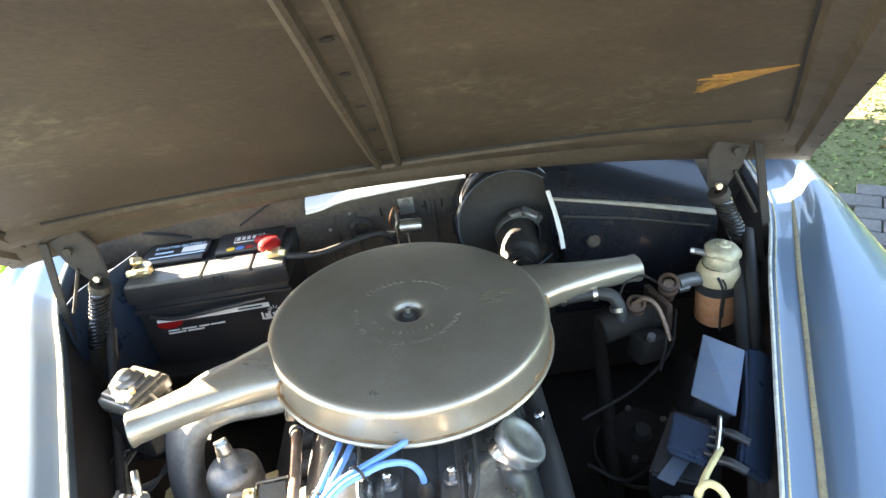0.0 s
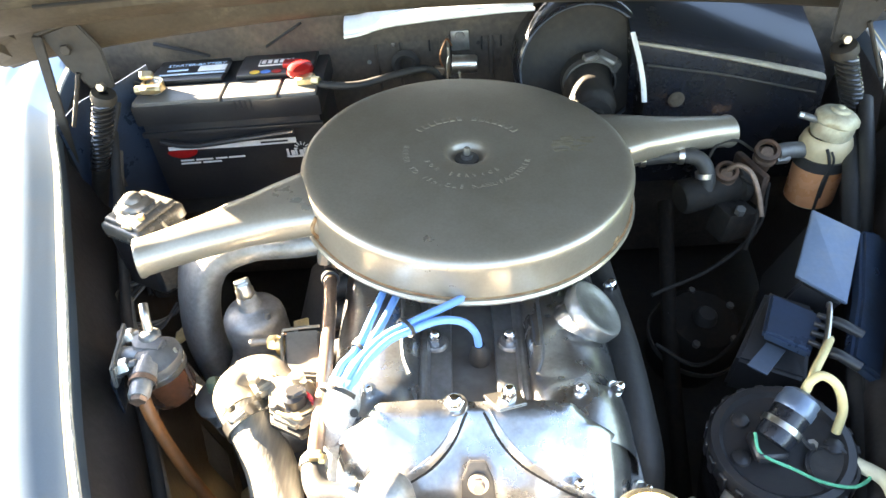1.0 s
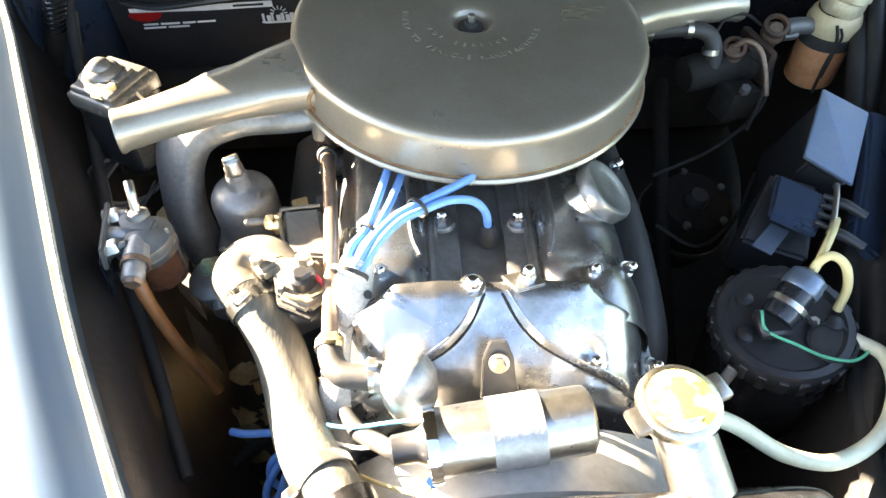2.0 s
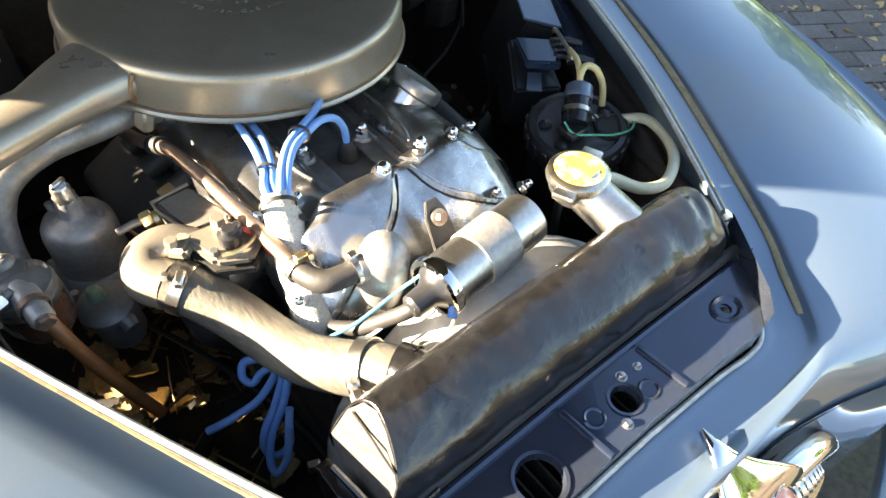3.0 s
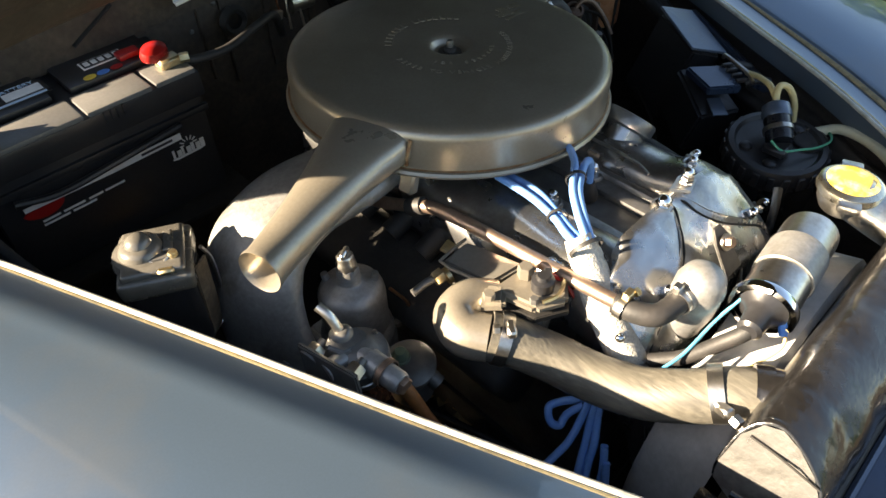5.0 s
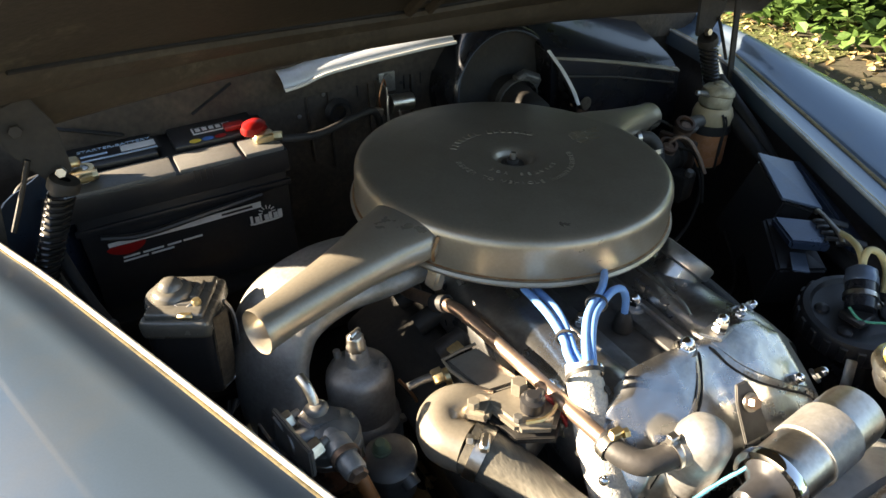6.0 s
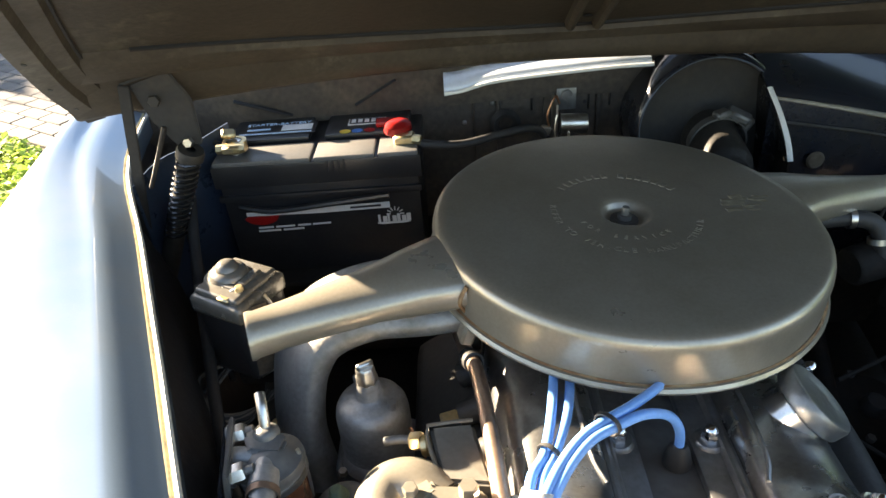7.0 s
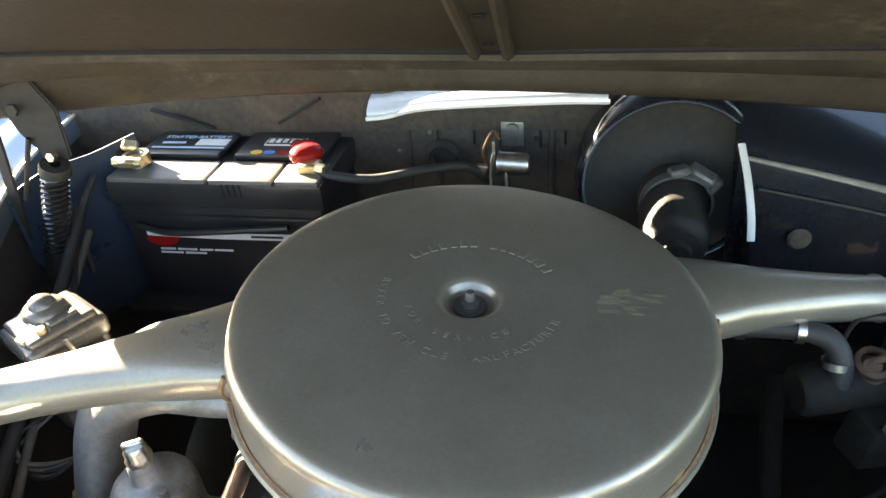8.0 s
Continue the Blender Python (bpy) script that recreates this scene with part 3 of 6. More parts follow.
for i in range(11):
    gx = GX - .11 + i * .022
    part("grille_bar", tube([(gx, -.02, .67), (gx, -.022, .60), (gx, -.015, .50)], .0035, 8, 3), "chrome", gr)
part("grille_backing", box(GX, .025, .60, .32, .01, .30, .002), "black_dirt", car)
part("bumper", tube([(CX - .78, .02, .48), (CX - .4, -.14, .47), (CX, -.17, .47), (CX + .4, -.14, .47), (CX + .78, .02, .48)], .045, 14, 6, .7), "chrome", car)
for sd in (-1, 1):
    wheel = part("wheel", lathe([(.20, -.08), (.30, -.085), (.325, -.06), (.325, .06), (.30, .085), (.20, .08)], (CX + sd * .66, WHEEL_Y - .04, .325), (1, 0, 0), 36), "tyre", car)
    part("rim", lathe([(0, .03), (.06, .04), (.15, .0), (.20, .05), (.205, .08)], (CX + sd * .66, WHEEL_Y - .04, .325), (sd, 0, 0), 30), "chrome", wheel)

# ---- the open bonnet ----
def bon(u, v, off=0.0):
    """A place on the bonnet's underside: u across, -1 to 1; v from the hinge forward in metres of plan; off along the underside's normal."""
    y = 1.065 - 0.09 * u * u * max(0.0, 1 - max(v, 0) / 0.5) - v
    f = 1.065 - y
    half = 0.711 - 0.465 * f if f < 0.85 else 0.316 - 0.9 * (f - 0.85)
    if u < 0:                                    # the near corner is drawn in at the hinge
        half -= .032 * math.exp(-(max(f, 0) / .13) ** 2)
    x = u * half
    z = 1.056 + 0.68 * f - 0.08 * u * u - 0.022 * x
    return Vector((CX + x, y - off * .56, z - off * .83))


US = [i / 12 - 1 for i in range(25)]
bonnet = thing("bonnet", (CX, .98, 1.08), "raised grey bonnet with a dusty brown underside", "bonnet")
part("skin", sheet([[bon(u, v, -.022) for u in US] for v in [i * 1.022 / 24 - .074 for i in range(25)]], .002), "paint", bonnet, "glossy grey outer skin")
part("inner_panel", sheet([[bon(u * .95, v) for u in US] for v in [.012 + i * .9 / 24 for i in range(25)]], .0015), "bonnet_in", bonnet, "brown dusty inner panel")


def rail_band(seq, prof):
    """A band that widens towards the nose."""
    return sheet([[bon(u + du * (.66 + 1.95 * max(0, v) ** 2), v + dv, off) for u, v in seq] for du, dv, off in prof], .0012)




def rail_v(u):
    """The forward edge of the rear rail bows away from the hinge line towards the corners."""
    return .045 + .13 * u * u + .05 * max(0.0, u)


part("rear_rail", sheet([[bon(u, lo + f * (rail_v(u) - lo), off) for u in US] for lo, f, off in ((.008, 1.0, 0), (.008, .92, .010), (.008, .56, .015), (.008, .40, .009), (.008, .20, .022), (.004, 0, .029), (-.010, 0, .027), (-.022, 0, .012), (-.024, 0, -.02))], .0012), "bonnet_rib", bonnet, "pressed rear rail")
for sd in (-1, 1):
    run = [(sd, -.02 + i * .92 / 24) for i in range(25)]
    part("side_rail", rail_band(run, [(-sd * .118, 0, .001), (-sd * .110, 0, .012), (-sd * .068, 0, .015), (-sd * .060, 0, .024), (-sd * .012, 0, .026), (sd * .004, 0, .016), (sd * .006, 0, -.022)]), "bonnet_rib", bonnet, "pressed side rail with small holes")
    for k in range(9):
        q = bon(sd * .975, .05 + k * .09, .028)
        part("rail_hole", lathe([(0, .0006), (.0026, .0006), (.0026, 0)], q, (0, -.6, -.8), 10), "seam", bonnet)
    part("seam_line", tube([bon(sd * (1 - .080 - .23 * (.04 + i * .1) ** 2), .04 + i * .1, .004) for i in range(8)], .0022, 6, 4), "seam", bonnet)
part("seam_line", tube([bon(u, rail_v(u) + .003, .003) for u in US[2:23]], .0028, 6, 2), "seam", bonnet, "dark gap along the rear rail")


def rib_at(v):
    """Middle and half width of the centre rib, in u, as it widens from the hinge."""
    f = min(1.0, max(0.0, (v - .08) / .44))
    return -.018 + .019 * f, .035 + .020 * min(1.0, f * 1.25)


RIB_V = [.055 + i * .845 / 24 for i in range(25)]
rib_rows = []
for edge, off in ((-1, 0), (-.96, .011), (-.74, .0145), (-.54, .013), (-.44, .004), (.44, .004), (.54, .013), (.74, .0145), (.96, .011), (1, 0)):
    rib_rows.append([bon(rib_at(v)[0] + edge * rib_at(v)[1], v, off) for v in RIB_V])
crib = part("centre_rib", sheet(rib_rows, .0012), "bonnet_rib", bonnet, "hat-section centre rib with slots")
for v in (.080, .147, .252, .347, .439, .515, .60):
    part("slot", lathe([(0, .0008), (.0042, .0008), (.0046, 0)], bon(rib_at(v)[0], v, .0068), (0, -.56, -.83), 16, (1.35, .8, 1)), "seam", crib)
# rust run near the side rail: a handful of thin streaks
for k in range(64):
    u1 = .872 if k % 4 == 0 else random.uniform(.74, .86)
    u0 = random.uniform(.685, .75)
    fan = random.uniform(-1, 1)
    pts = []
    for j in range(6):
        u = u0 + (u1 - u0) * j / 5
        v = .345 + (u - .70) * .57 + fan * .034 * max(0, (.875 - u) / .17) ** 1.3
        pts.append(bon(u, v + random.uniform(-.002, .002), .0018))
    part("rust_streak", tube(pts, random.uniform(.0008, .0030), 6, 3, .2, up=(0, .6, .8)), "rust", bonnet)

# hinges and their springs
def hinge(sd):
    z0 = -.008 if sd > 0 else 0.0

    def at(x, y, z):
        return Vector((CX + sd * x, y, z + z0))
    hg = part("bonnet_hinge", slab([at(.563, .940, 1.076), at(.515, .948, 1.088), at(.497, .952, 1.049), at(.496, .945, .992), at(.522, .942, .985), at(.548, .940, 1.026)], .006, .002), "black_dirt", car, "grimy steel bonnet hinge plate")
    part("stay", slab([at(.572, .936, 1.078), at(.558, .936, 1.076), at(.600, .938, .846), at(.614, .938, .846)], .004, .001), "black_dirt", hg, "dark flat stay")
    part("top_flange", slab([at(.572, .936, 1.080), at(.514, .944, 1.092), at(.512, .962, 1.090), at(.570, .956, 1.078)], .004, .001), "black_dirt", hg)
    part("link", tube([at(.535, .938, 1.02), at(.552, .936, .985), at(.575, .936, .94)], .0030, 8, 4), "black_dirt", hg)
    part("pivot_bolt", hex_nut(at(.535, .936, 1.055), (0, -1, .2), .013, .005), "black_dirt", hg)
    part("lower_bolt", hex_nut(at(.508, .935, 1.000), (0, -1, .2), .011, .008), "steel", hg)
    a, b = at(.510, .930, .985), at(.600, .945, .795)
    part("strut", tube([a, (a + b) / 2, b, b + (b - a) * .5], .0130, 14, 3), "black_dirt", hg, "brown dirty strut tube")
    turns, pts = 15, []
    for i in range(turns * 8):
        f = i / (turns * 8 - 1)
        c = a.lerp(b, .02 + f * .60)
        t = 2 * math.pi * turns * f
        pts.append(c + Vector((.0150 * math.cos(t), .0150 * math.sin(t), 0)))
    part("spring", tube(pts, .0024, 6, 1), "black_paint", hg, "coil spring")
    part("spring_seat", lathe([(.006, .008), (.016, .008), (.0175, .004), (.0175, -.004), (.008, -.006)], a, a - b, 18), "black_dirt", hg)


hinge(-1)
hinge(1)

# ---- back of the bay ----
tray = thing("drain_tray", (-.13, 1.13, .98), "bent sheet drain tray under the scuttle, pale blue", "tray")
part("trough", sheet(dense([[Vector((x, 1.118 + dy + .012 * (x + .13), z + dz)) for x, z in ((-.283, .976), (-.26, .977), (-.20, .986), (-.05, .993), (.02, .993))] for dy, dz in ((0, -.006), (.002, .003), (.02, .012), (.045, .016))], 3, 4), .0025), "tray", tray)
part("front_lip", tube([(-.283, 1.112, .970), (-.255, 1.113, .973), (-.20, 1.114, .984), (-.05, 1.116, .991), (.022, 1.118, .991)], .0030, 8, 5), "white", tray, "bright rolled edge")

wip = thing("wiper_motor_link", (-.11, 1.13, .90), "small steel motor with links on the firewall", "motor")
part("can", lathe([(0, .040), (.012, .040), (.0145, .036), (.0145, .002), (.016, 0), (0, 0)], (-.112, 1.105, .914), (1, -.1, 0), 24), "steel", wip, "dull plated can")
part("bracket", box(-.118, 1.128, .918, .004, .05, .052, .0015), "steel", wip)
part("back_plate", box(-.098, 1.146, .936, .030, .004, .034, .0015), "valley", wip)
part("plate_boss", lathe([(.004, .003), (.008, .003), (.009, 0)], (-.098, 1.1435, .943), (0, -1, 0), 16), "valley", wip)
part("clip", box(-.135, 1.105, .905, .016, .010, .014, .002, 1, (0, 20, 10)), "steel", wip)
part("link", tube([(-.128, 1.11, .905), (-.132, 1.105, .93), (-.120, 1.11, .955), (-.112, 1.12, .94)], .0016, 6, 6), "copper", wip)
part("link", tube([(-.122, 1.095, .88), (-.121, 1.098, .915), (-.118, 1.10, .93)], .002, 6, 4), "steel", wip)
part("link", tube([(-.100, 1.09, .87), (-.102, 1.092, .905), (-.104, 1.10, .925)], .002, 6, 4), "steel", wip)

grom = thing("grommet", (-.19, 1.12, .90), "black rubber grommet on the firewall", "grommet")
part("ring", lathe([(.012, 0), (.022, 0), (.024, .006), (.018, .014), (.012, .01)], (-.192, 1.145, .905), (0, -1, 0), 22), "black_rubber", grom)

heater = thing("heater_box", (.25, 1.08, .85), "black heater box with a round blower and sloping lid", "heater")
part("scroll", lathe([(.099, .060), (.1015, .064), (.1035, .063), (.108, .054), (.110, .040), (.110, 0), (.106, -.05), (0, -.05)], (.095, 1.125, .902), (0, -1, .12), 52), "blue_box", heater, "round blower housing")
part("scroll_rim", lathe([(.0985, .0585), (.1000, .0640), (.1015, .0645)], (.095, 1.125, .902), (0, -1, .12), 52), "silver_label", heater, "thin paler rim")
part("scroll_face", lathe([(0, .050), (.03, .050), (.092, .050), (.0985, .054), (.0990, .060)], (.095, 1.125, .902), (0, -1, .12), 52), "black_dirt", heater, "black recessed blower face")
motor = part("motor", lathe([(0, .125), (.016, .125), (.018, .118), (.029, .116), (.031, .108), (.036, .104), (.038, .096), (.038, .04), (.040, .035), (.040, 0)], (.100, 1.085, .893), (-.05, -1, -.12), 30), "black_dirt", heater, "black blower motor")
part("motor_clamp", join(ring_band((.101, 1.045, .896), (0, -1, -.1), .0385, .012, .003), box(.124, 1.04, .937, .034, .018, .012, .003, 1, (10, 20, -30)), box(.098, 1.035, .943, .022, .018, .010, .003, 1, (0, -10, 15)), box(.140, 1.045, .921, .012, .014, .020, .003, 1, (0, 30, 0))), "dark_cast", motor, "grimy clamp")
box_rows = []
for x, zf, yf in ((.158, .962, 1.035), (.25, .944, 1.03), (.35, .920, 1.025), (.455, .893, 1.02)):
    box_rows.append([Vector((x, yf + .01, .70)), Vector((x, yf - .012, .78)), Vector((x, yf - .008, zf - .012)), Vector((x, yf, zf)), Vector((x, yf + .03, zf + .022)), Vector((x, yf + .13, zf + .06))])
part("casing", sheet(dense(box_rows, 3, 3), .003), "blue_box", heater, "black sloping casing")
part("lid_seam", tube([(x, yf - .004, zf + .001) for x, zf, yf in ((.165, .962, 1.035), (.25, .944, 1.03), (.35, .920, 1.025), (.45, .893, 1.02))], .0062, 8, 4, .4, radii=[.0050, .0105]), "strip", heater, "pale metal edge strip")
part("crease", tube([(.180, 1.020, .931), (.245, 1.017, .919), (.310, 1.014, .906), (.44, 1.008, .872)], .0022, 6, 4), "black_dirt", heater)
# coloured white for the sunlight that falls on this fold
part("end_flange", tube([(.160, 1.042, .974), (.164, 1.005, .950), (.166, .975, .925), (.166, .957, .904)], .0040, 8, 4, .4), "white", heater, "folded end flange with sunlight painted in white")
part("end_plate", sheet([[Vector((.163, 1.035, .965)), Vector((.163, 1.13, .995))], [Vector((.170, .965, .905)), Vector((.170, 1.13, .90))], [Vector((.175, .965, .80)), Vector((.175, 1.13, .80))]], .003), "black_paint", heater)
part("emboss", lathe([(0, .0015), (.010, .0012), (.013, -.002)], (.232, 1.013, .872), (0, -1, .05), 20), "strap", heater)

# ---- battery ----
bat = thing("battery", (-.468, 1.095, .742), "black starter battery with a red terminal cover", "battery")
BX0, BX1, BY0, BY1 = -.618, -.320, 1.012, 1.175
part("case", box((BX0 + BX1) / 2, (BY0 + BY1) / 2, .815, BX1 - BX0 - .012, BY1 - BY0 - .01, .150, .004), "plastic", bat)
lid = part("lid", box((BX0 + BX1) / 2, (BY0 + BY1) / 2, .9065, BX1 - BX0, BY1 - BY0, .035, .004), "plastic", bat)
part("rib_ledge", box((BX0 + BX1) / 2, BY0 + .003, .872, BX1 - BX0 - .004, .008, .010, .003), "plastic", bat)
part("handle", tube([(BX0 + .03, BY0 - .004, .862), (BX0 + .08, BY0 - .010, .855), (-.46, BY0 - .012, .862), (BX1 - .05, BY0 - .008, .868)], .0045, 8, 5), "plastic", bat, "black carrying strap")
for x0, x1 in ((BX0 + .004, -.475), (-.470, -.385), (-.380, BX1 - .004)):
    part("lid_step", box((x0 + x1) / 2, BY0 + .028, .926, x1 - x0, .054, .008, .003), "lid_plastic", lid)
part("lid_plateau", box(-.545, BY0 + .110, .929, .120, .090, .010, .004), "plastic", lid)
part("lid_plateau", box(-.400, BY0 + .110, .929, .125, .090, .010, .004), "plastic", lid)
for x in (-.452, -.444, -.436, -.428):
    part("vent_slot", box(x, BY0 - .0005, .916, .0025, .003, .016, 0), "plastic", lid)
lab = part("label", box(-.537, 1.110, .9348, .118, .040, .0012, 0), "plastic", bat, "black label with pale print")
cu = bpy.data.curves.new("print", "FONT")
cu.body, cu.size, cu.align_x, cu.extrude = "STARTER-BATTERY", .0115, "CENTER", .0003
tmp = bpy.data.objects.new("tmp", cu)
scene.collection.objects.link(tmp)
bpy.context.view_layer.update()
tme = bpy.data.meshes.new_from_object(tmp.evaluated_get(bpy.context.evaluated_depsgraph_get()))
bpy.data.objects.remove(tmp)
tb_ = bmesh.new()
tb_.from_mesh(tme)
tb_.transform(Matrix.Translation((-.537, 1.1225, .9358)))
part("print", tb_, "sky_label", lab, "pale printed words")
part("label_line", box(-.537, 1.093, .9358, .108, .004, .0008, 0), "sky_label", lab)
part("label_block", box(-.507, 1.110, .9358, .046, .019, .0008, 0), "white", lab)
part("label_block", box(-.565, 1.108, .9358, .035, .005, .0008, 0), "sky_label", lab)
lab2 = part("label", box(-.402, 1.116, .9348, .056, .022, .0012, 0), "white", bat, "printed rating label")
part("label_field", box(-.402, 1.116, .9357, .052, .018, .0006, 0), "plastic", lab2)
for k in range(5):
    part("label_bar", box(-.422 + k * .0100, 1.116, .9363, .0066, .011, .0006, 0), "white", lab2)
for k, mt in enumerate(("yellow", "blue_dot", "red")):
    part("warning_dot", lathe([(0, .0008), (.0075, .0008), (.0075, 0)], (-.432 + k * .018, 1.084, .9342), seg=16, squash=(1.1, .8, 1)), mt, bat)
front = BY0 + .0015


def front_plate(outline, lift):
    """A thin printed shape on the battery's front: outline of (x, z)."""
    bm = bmesh.new()
    f = bm.faces.new([bm.verts.new((x, front - lift, z)) for x, z in outline])
    r = bmesh.ops.extrude_face_region(bm, geom=[f])
    bmesh.ops.translate(bm, vec=(0, .0012, 0), verts=[v for v in r["geom"] if isinstance(v, bmesh.types.BMVert)])
    return bm


part("stripe", front_plate([(-.583, .8480), (-.372, .8515), (-.372, .8420), (-.470, .8405), (-.583, .8420)], .0004), "white", bat, "tapering white label stripe")
part("stripe_grey", front_plate([(-.583, .8420), (-.470, .8405), (-.390, .8420), (-.480, .8330), (-.578, .8260)], .0004), "plastic", bat)
part("stripe_red", front_plate([(-.582, .8415)] + [(-.562 + .026 * math.cos(a), .8415 + .0150 * math.sin(a)) for a in [-math.pi * .92 + math.pi * .92 * i / 12 for i in range(13)]], .0010), "red", bat, "red half disc")
part("stripe_print", front_plate([(-.430, .8478), (-.385, .8486), (-.385, .8452), (-.430, .8445)], .0009), "plastic", bat)
for x0, x1, z in ((-.570, -.548, .8225), (-.544, -.516, .8228), (-.511, -.492, .8232), (-.489, -.462, .8236), (-.571, -.538, .8168), (-.534, -.503, .8172)):
    part("print_bar", front_plate([(x0, z), (x1, z + .0004), (x1, z - .0022), (x0, z - .0026)], .0006), "white", bat)
logo = part("logo", front_plate([(-.393, .8175), (-.344, .8180), (-.344, .8165), (-.352, .8150), (-.386, .8145), (-.393, .8160)], .0006), "white", bat, "white logo shape")
for k, (w, h) in enumerate(((.0035, .012), (.0062, .009), (.0030, .012), (.0062, .009), (.0046, .012), (.0062, .009), (.0062, .012))):
    x = -.3915 + k * .0070
    part("logo_block", front_plate([(x, .8185), (x + w, .8185), (x + w, .8185 + h), (x, .8185 + h)], .0006), "white", logo)
for k in range(7):
    a = math.pi * k / 6
    part("logo_ray", box(-.3655 + .010 * math.cos(a), front - .0002, .831 + .009 * math.sin(a), .006, .001, .0016, 0, 1, (0, -math.degrees(a), 0)), "white", logo)
part("terminal_cover", lathe([(0, .016), (.010, .0155), (.017, .011), (.019, .003), (.018, 0), (0, 0)], (-.352, 1.062, .940), (.1, -.15, 1), 26, (1.15, .85, 1)), "red", bat, "red plastic terminal cover")
part("terminal_cover_back", box(-.372, 1.10, .938, .03, .02, .008, .003), "red", bat)
part("clamp_positive", join(box(-.343, 1.045, .935, .030, .022, .014, .003, 1), hex_nut((-.330, 1.038, .936), (1, -.4, 0), .012, .012)), "brass", bat)
part("post_negative", lathe([(.0105, 0), (.0095, .020), (0, .021)], (-.585, 1.048, .928), seg=18), "steel", bat)
part("clamp_negative", join(ring_band((-.585, 1.048, .941), (0, 0, 1), .011, .014, .006), box(-.585, 1.030, .943, .030, .014, .012, .003, 1), hex_nut((-.606, 1.030, .944), (1, 0, 0), .012, .04), box(-.592, 1.052, .957, .02, .016, .010, .003, 1, (20, 10, 15))), "brass", bat, "corroded brass clamp")
btray = thing("battery_tray", (-.468, 1.09, .735), "rusty steel battery tray", "tray")
part("pan", box(-.468, 1.085, .733, .33, .20, .010, .003), "black_dirt", btray)
cab = thing("battery_cable", (-.30, 1.05, .93), "black battery cable running from the terminal", "cable")
part("sheath", tube([(-.335, 1.042, .934), (-.31, 1.035, .928), (-.26, 1.04, .922), (-.20, 1.06, .925), (-.15, 1.09, .915), (-.12, 1.13, .86)], .0062, 10, 8), "black_rubber", cab)
cab2 = thing("earth_cable", (-.64, 1.05, .94), "black earth cable from the battery post", "cable")
part("sheath", tube([(-.60, 1.045, .942), (-.63, 1.06, .944), (-.665, 1.05, .93), (-.675, 1.01, .88), (-.66, .98, .80)], .004, 10, 8), "black_rubber", cab2)

# ---- fluid reservoir ----
res = thing("fluid_reservoir", (.400, .873, .77), "milky fluid bottle with amber fluid and a black strap", "reservoir")
part("bottle", lathe([(0, .0), (.029, .0), (.0325, .006), (.0325, .070), (.0338, .078), (.0345, .095), (.031, .106), (.026, .110)], (.400, .873, .775), seg=32), "bottle", res)
part("fluid", lathe([(.0328, .004), (.0334, .010), (.0334, .066), (.0328, .070)], (.400, .873, .775), seg=32), "fluid", res, "amber fluid showing through the bottle")
capb = lathe([(.0265, -.004), (.0315, -.001), (.0325, .005), (.0315, .013), (.0300, .018), (.0335, .021), (.0330, .027), (.0275, .033), (.0200, .0355), (.0150, .0350), (.0135, .0385), (.0090, .0405), (.0060, .0400), (.0040, .0425), (0, .0425)], (.400, .873, .884), (.16, .02, 1), 36)
for v in capb.verts:                             # a crumpled, hand-worn skirt
    v.co += (v.co - Vector((.402, .873, v.co.z))) * (.09 * noise.noise(v.co * 55) - .15)
part("cap", capb, "aged_cap", res, "crumpled dusty grey cap")
part("cap_spout", tube([(.380, .872, .906), (.368, .874, .911), (.360, .877, .913)], .0048, 12, 4), "dark_cast", res)
part("strap", ring_band((.400, .873, .848), (0, 0, 1), .0338, .016, .003), "black_rubber", res)
part("strap_tail", tube([(.385, .840, .880), (.390, .8385, .868), (.3945, .838, .850), (.393, .8385, .82), (.394, .839, .775)], .0022, 6, 4), "black_rubber", res)
part("strap_tail", tube([(.392, .839, .876), (.398, .838, .862), (.397, .838, .84), (.396, .8385, .80)], .0016, 6, 4), "black_rubber", res)
part("cap_terminal", hex_nut((.361, .877, .9125), (-1, .3, .2), .008, .007), "steel", res)

# ---- control box on the inner wing ----
fuse = thing("control_box", (.31, .62, .82), "control box under a blue-grey satin cover plate", "control box")


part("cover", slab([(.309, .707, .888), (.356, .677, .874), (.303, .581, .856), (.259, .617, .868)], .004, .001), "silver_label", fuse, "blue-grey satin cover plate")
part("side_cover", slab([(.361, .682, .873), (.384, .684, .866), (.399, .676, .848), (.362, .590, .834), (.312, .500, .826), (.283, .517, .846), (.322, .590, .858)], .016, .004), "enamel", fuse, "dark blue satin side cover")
part("body", slab([(.312, .705, .876), (.350, .682, .862), (.304, .590, .846), (.268, .617, .858)], .13, .003), "plastic", fuse)
rel = thing("relay", (.24, .565, .77), "black relay box with wires and a printed plate", "relay")
part("case", slab([(.236, .622, .842), (.278, .594, .842), (.246, .515, .812), (.180, .545, .818)], .080, .004), "plastic", rel)
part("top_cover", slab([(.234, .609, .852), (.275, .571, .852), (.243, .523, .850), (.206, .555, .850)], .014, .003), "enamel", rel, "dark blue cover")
for k in range(4):
    part("terminal", box(.274 - k * .008, .566 - k * .012, .853, .016, .005, .006, .001, 1, (0, 0, -35)), "plastic", rel)
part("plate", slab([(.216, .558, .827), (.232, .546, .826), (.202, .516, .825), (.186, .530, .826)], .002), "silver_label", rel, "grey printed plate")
part("clip", tube([(.281, .577, .858), (.279, .574, .864), (.270, .554, .864), (.255, .525, .863), (.246, .512, .858)], .0030, 8, 5), "steel", rel, "bright spring clip")
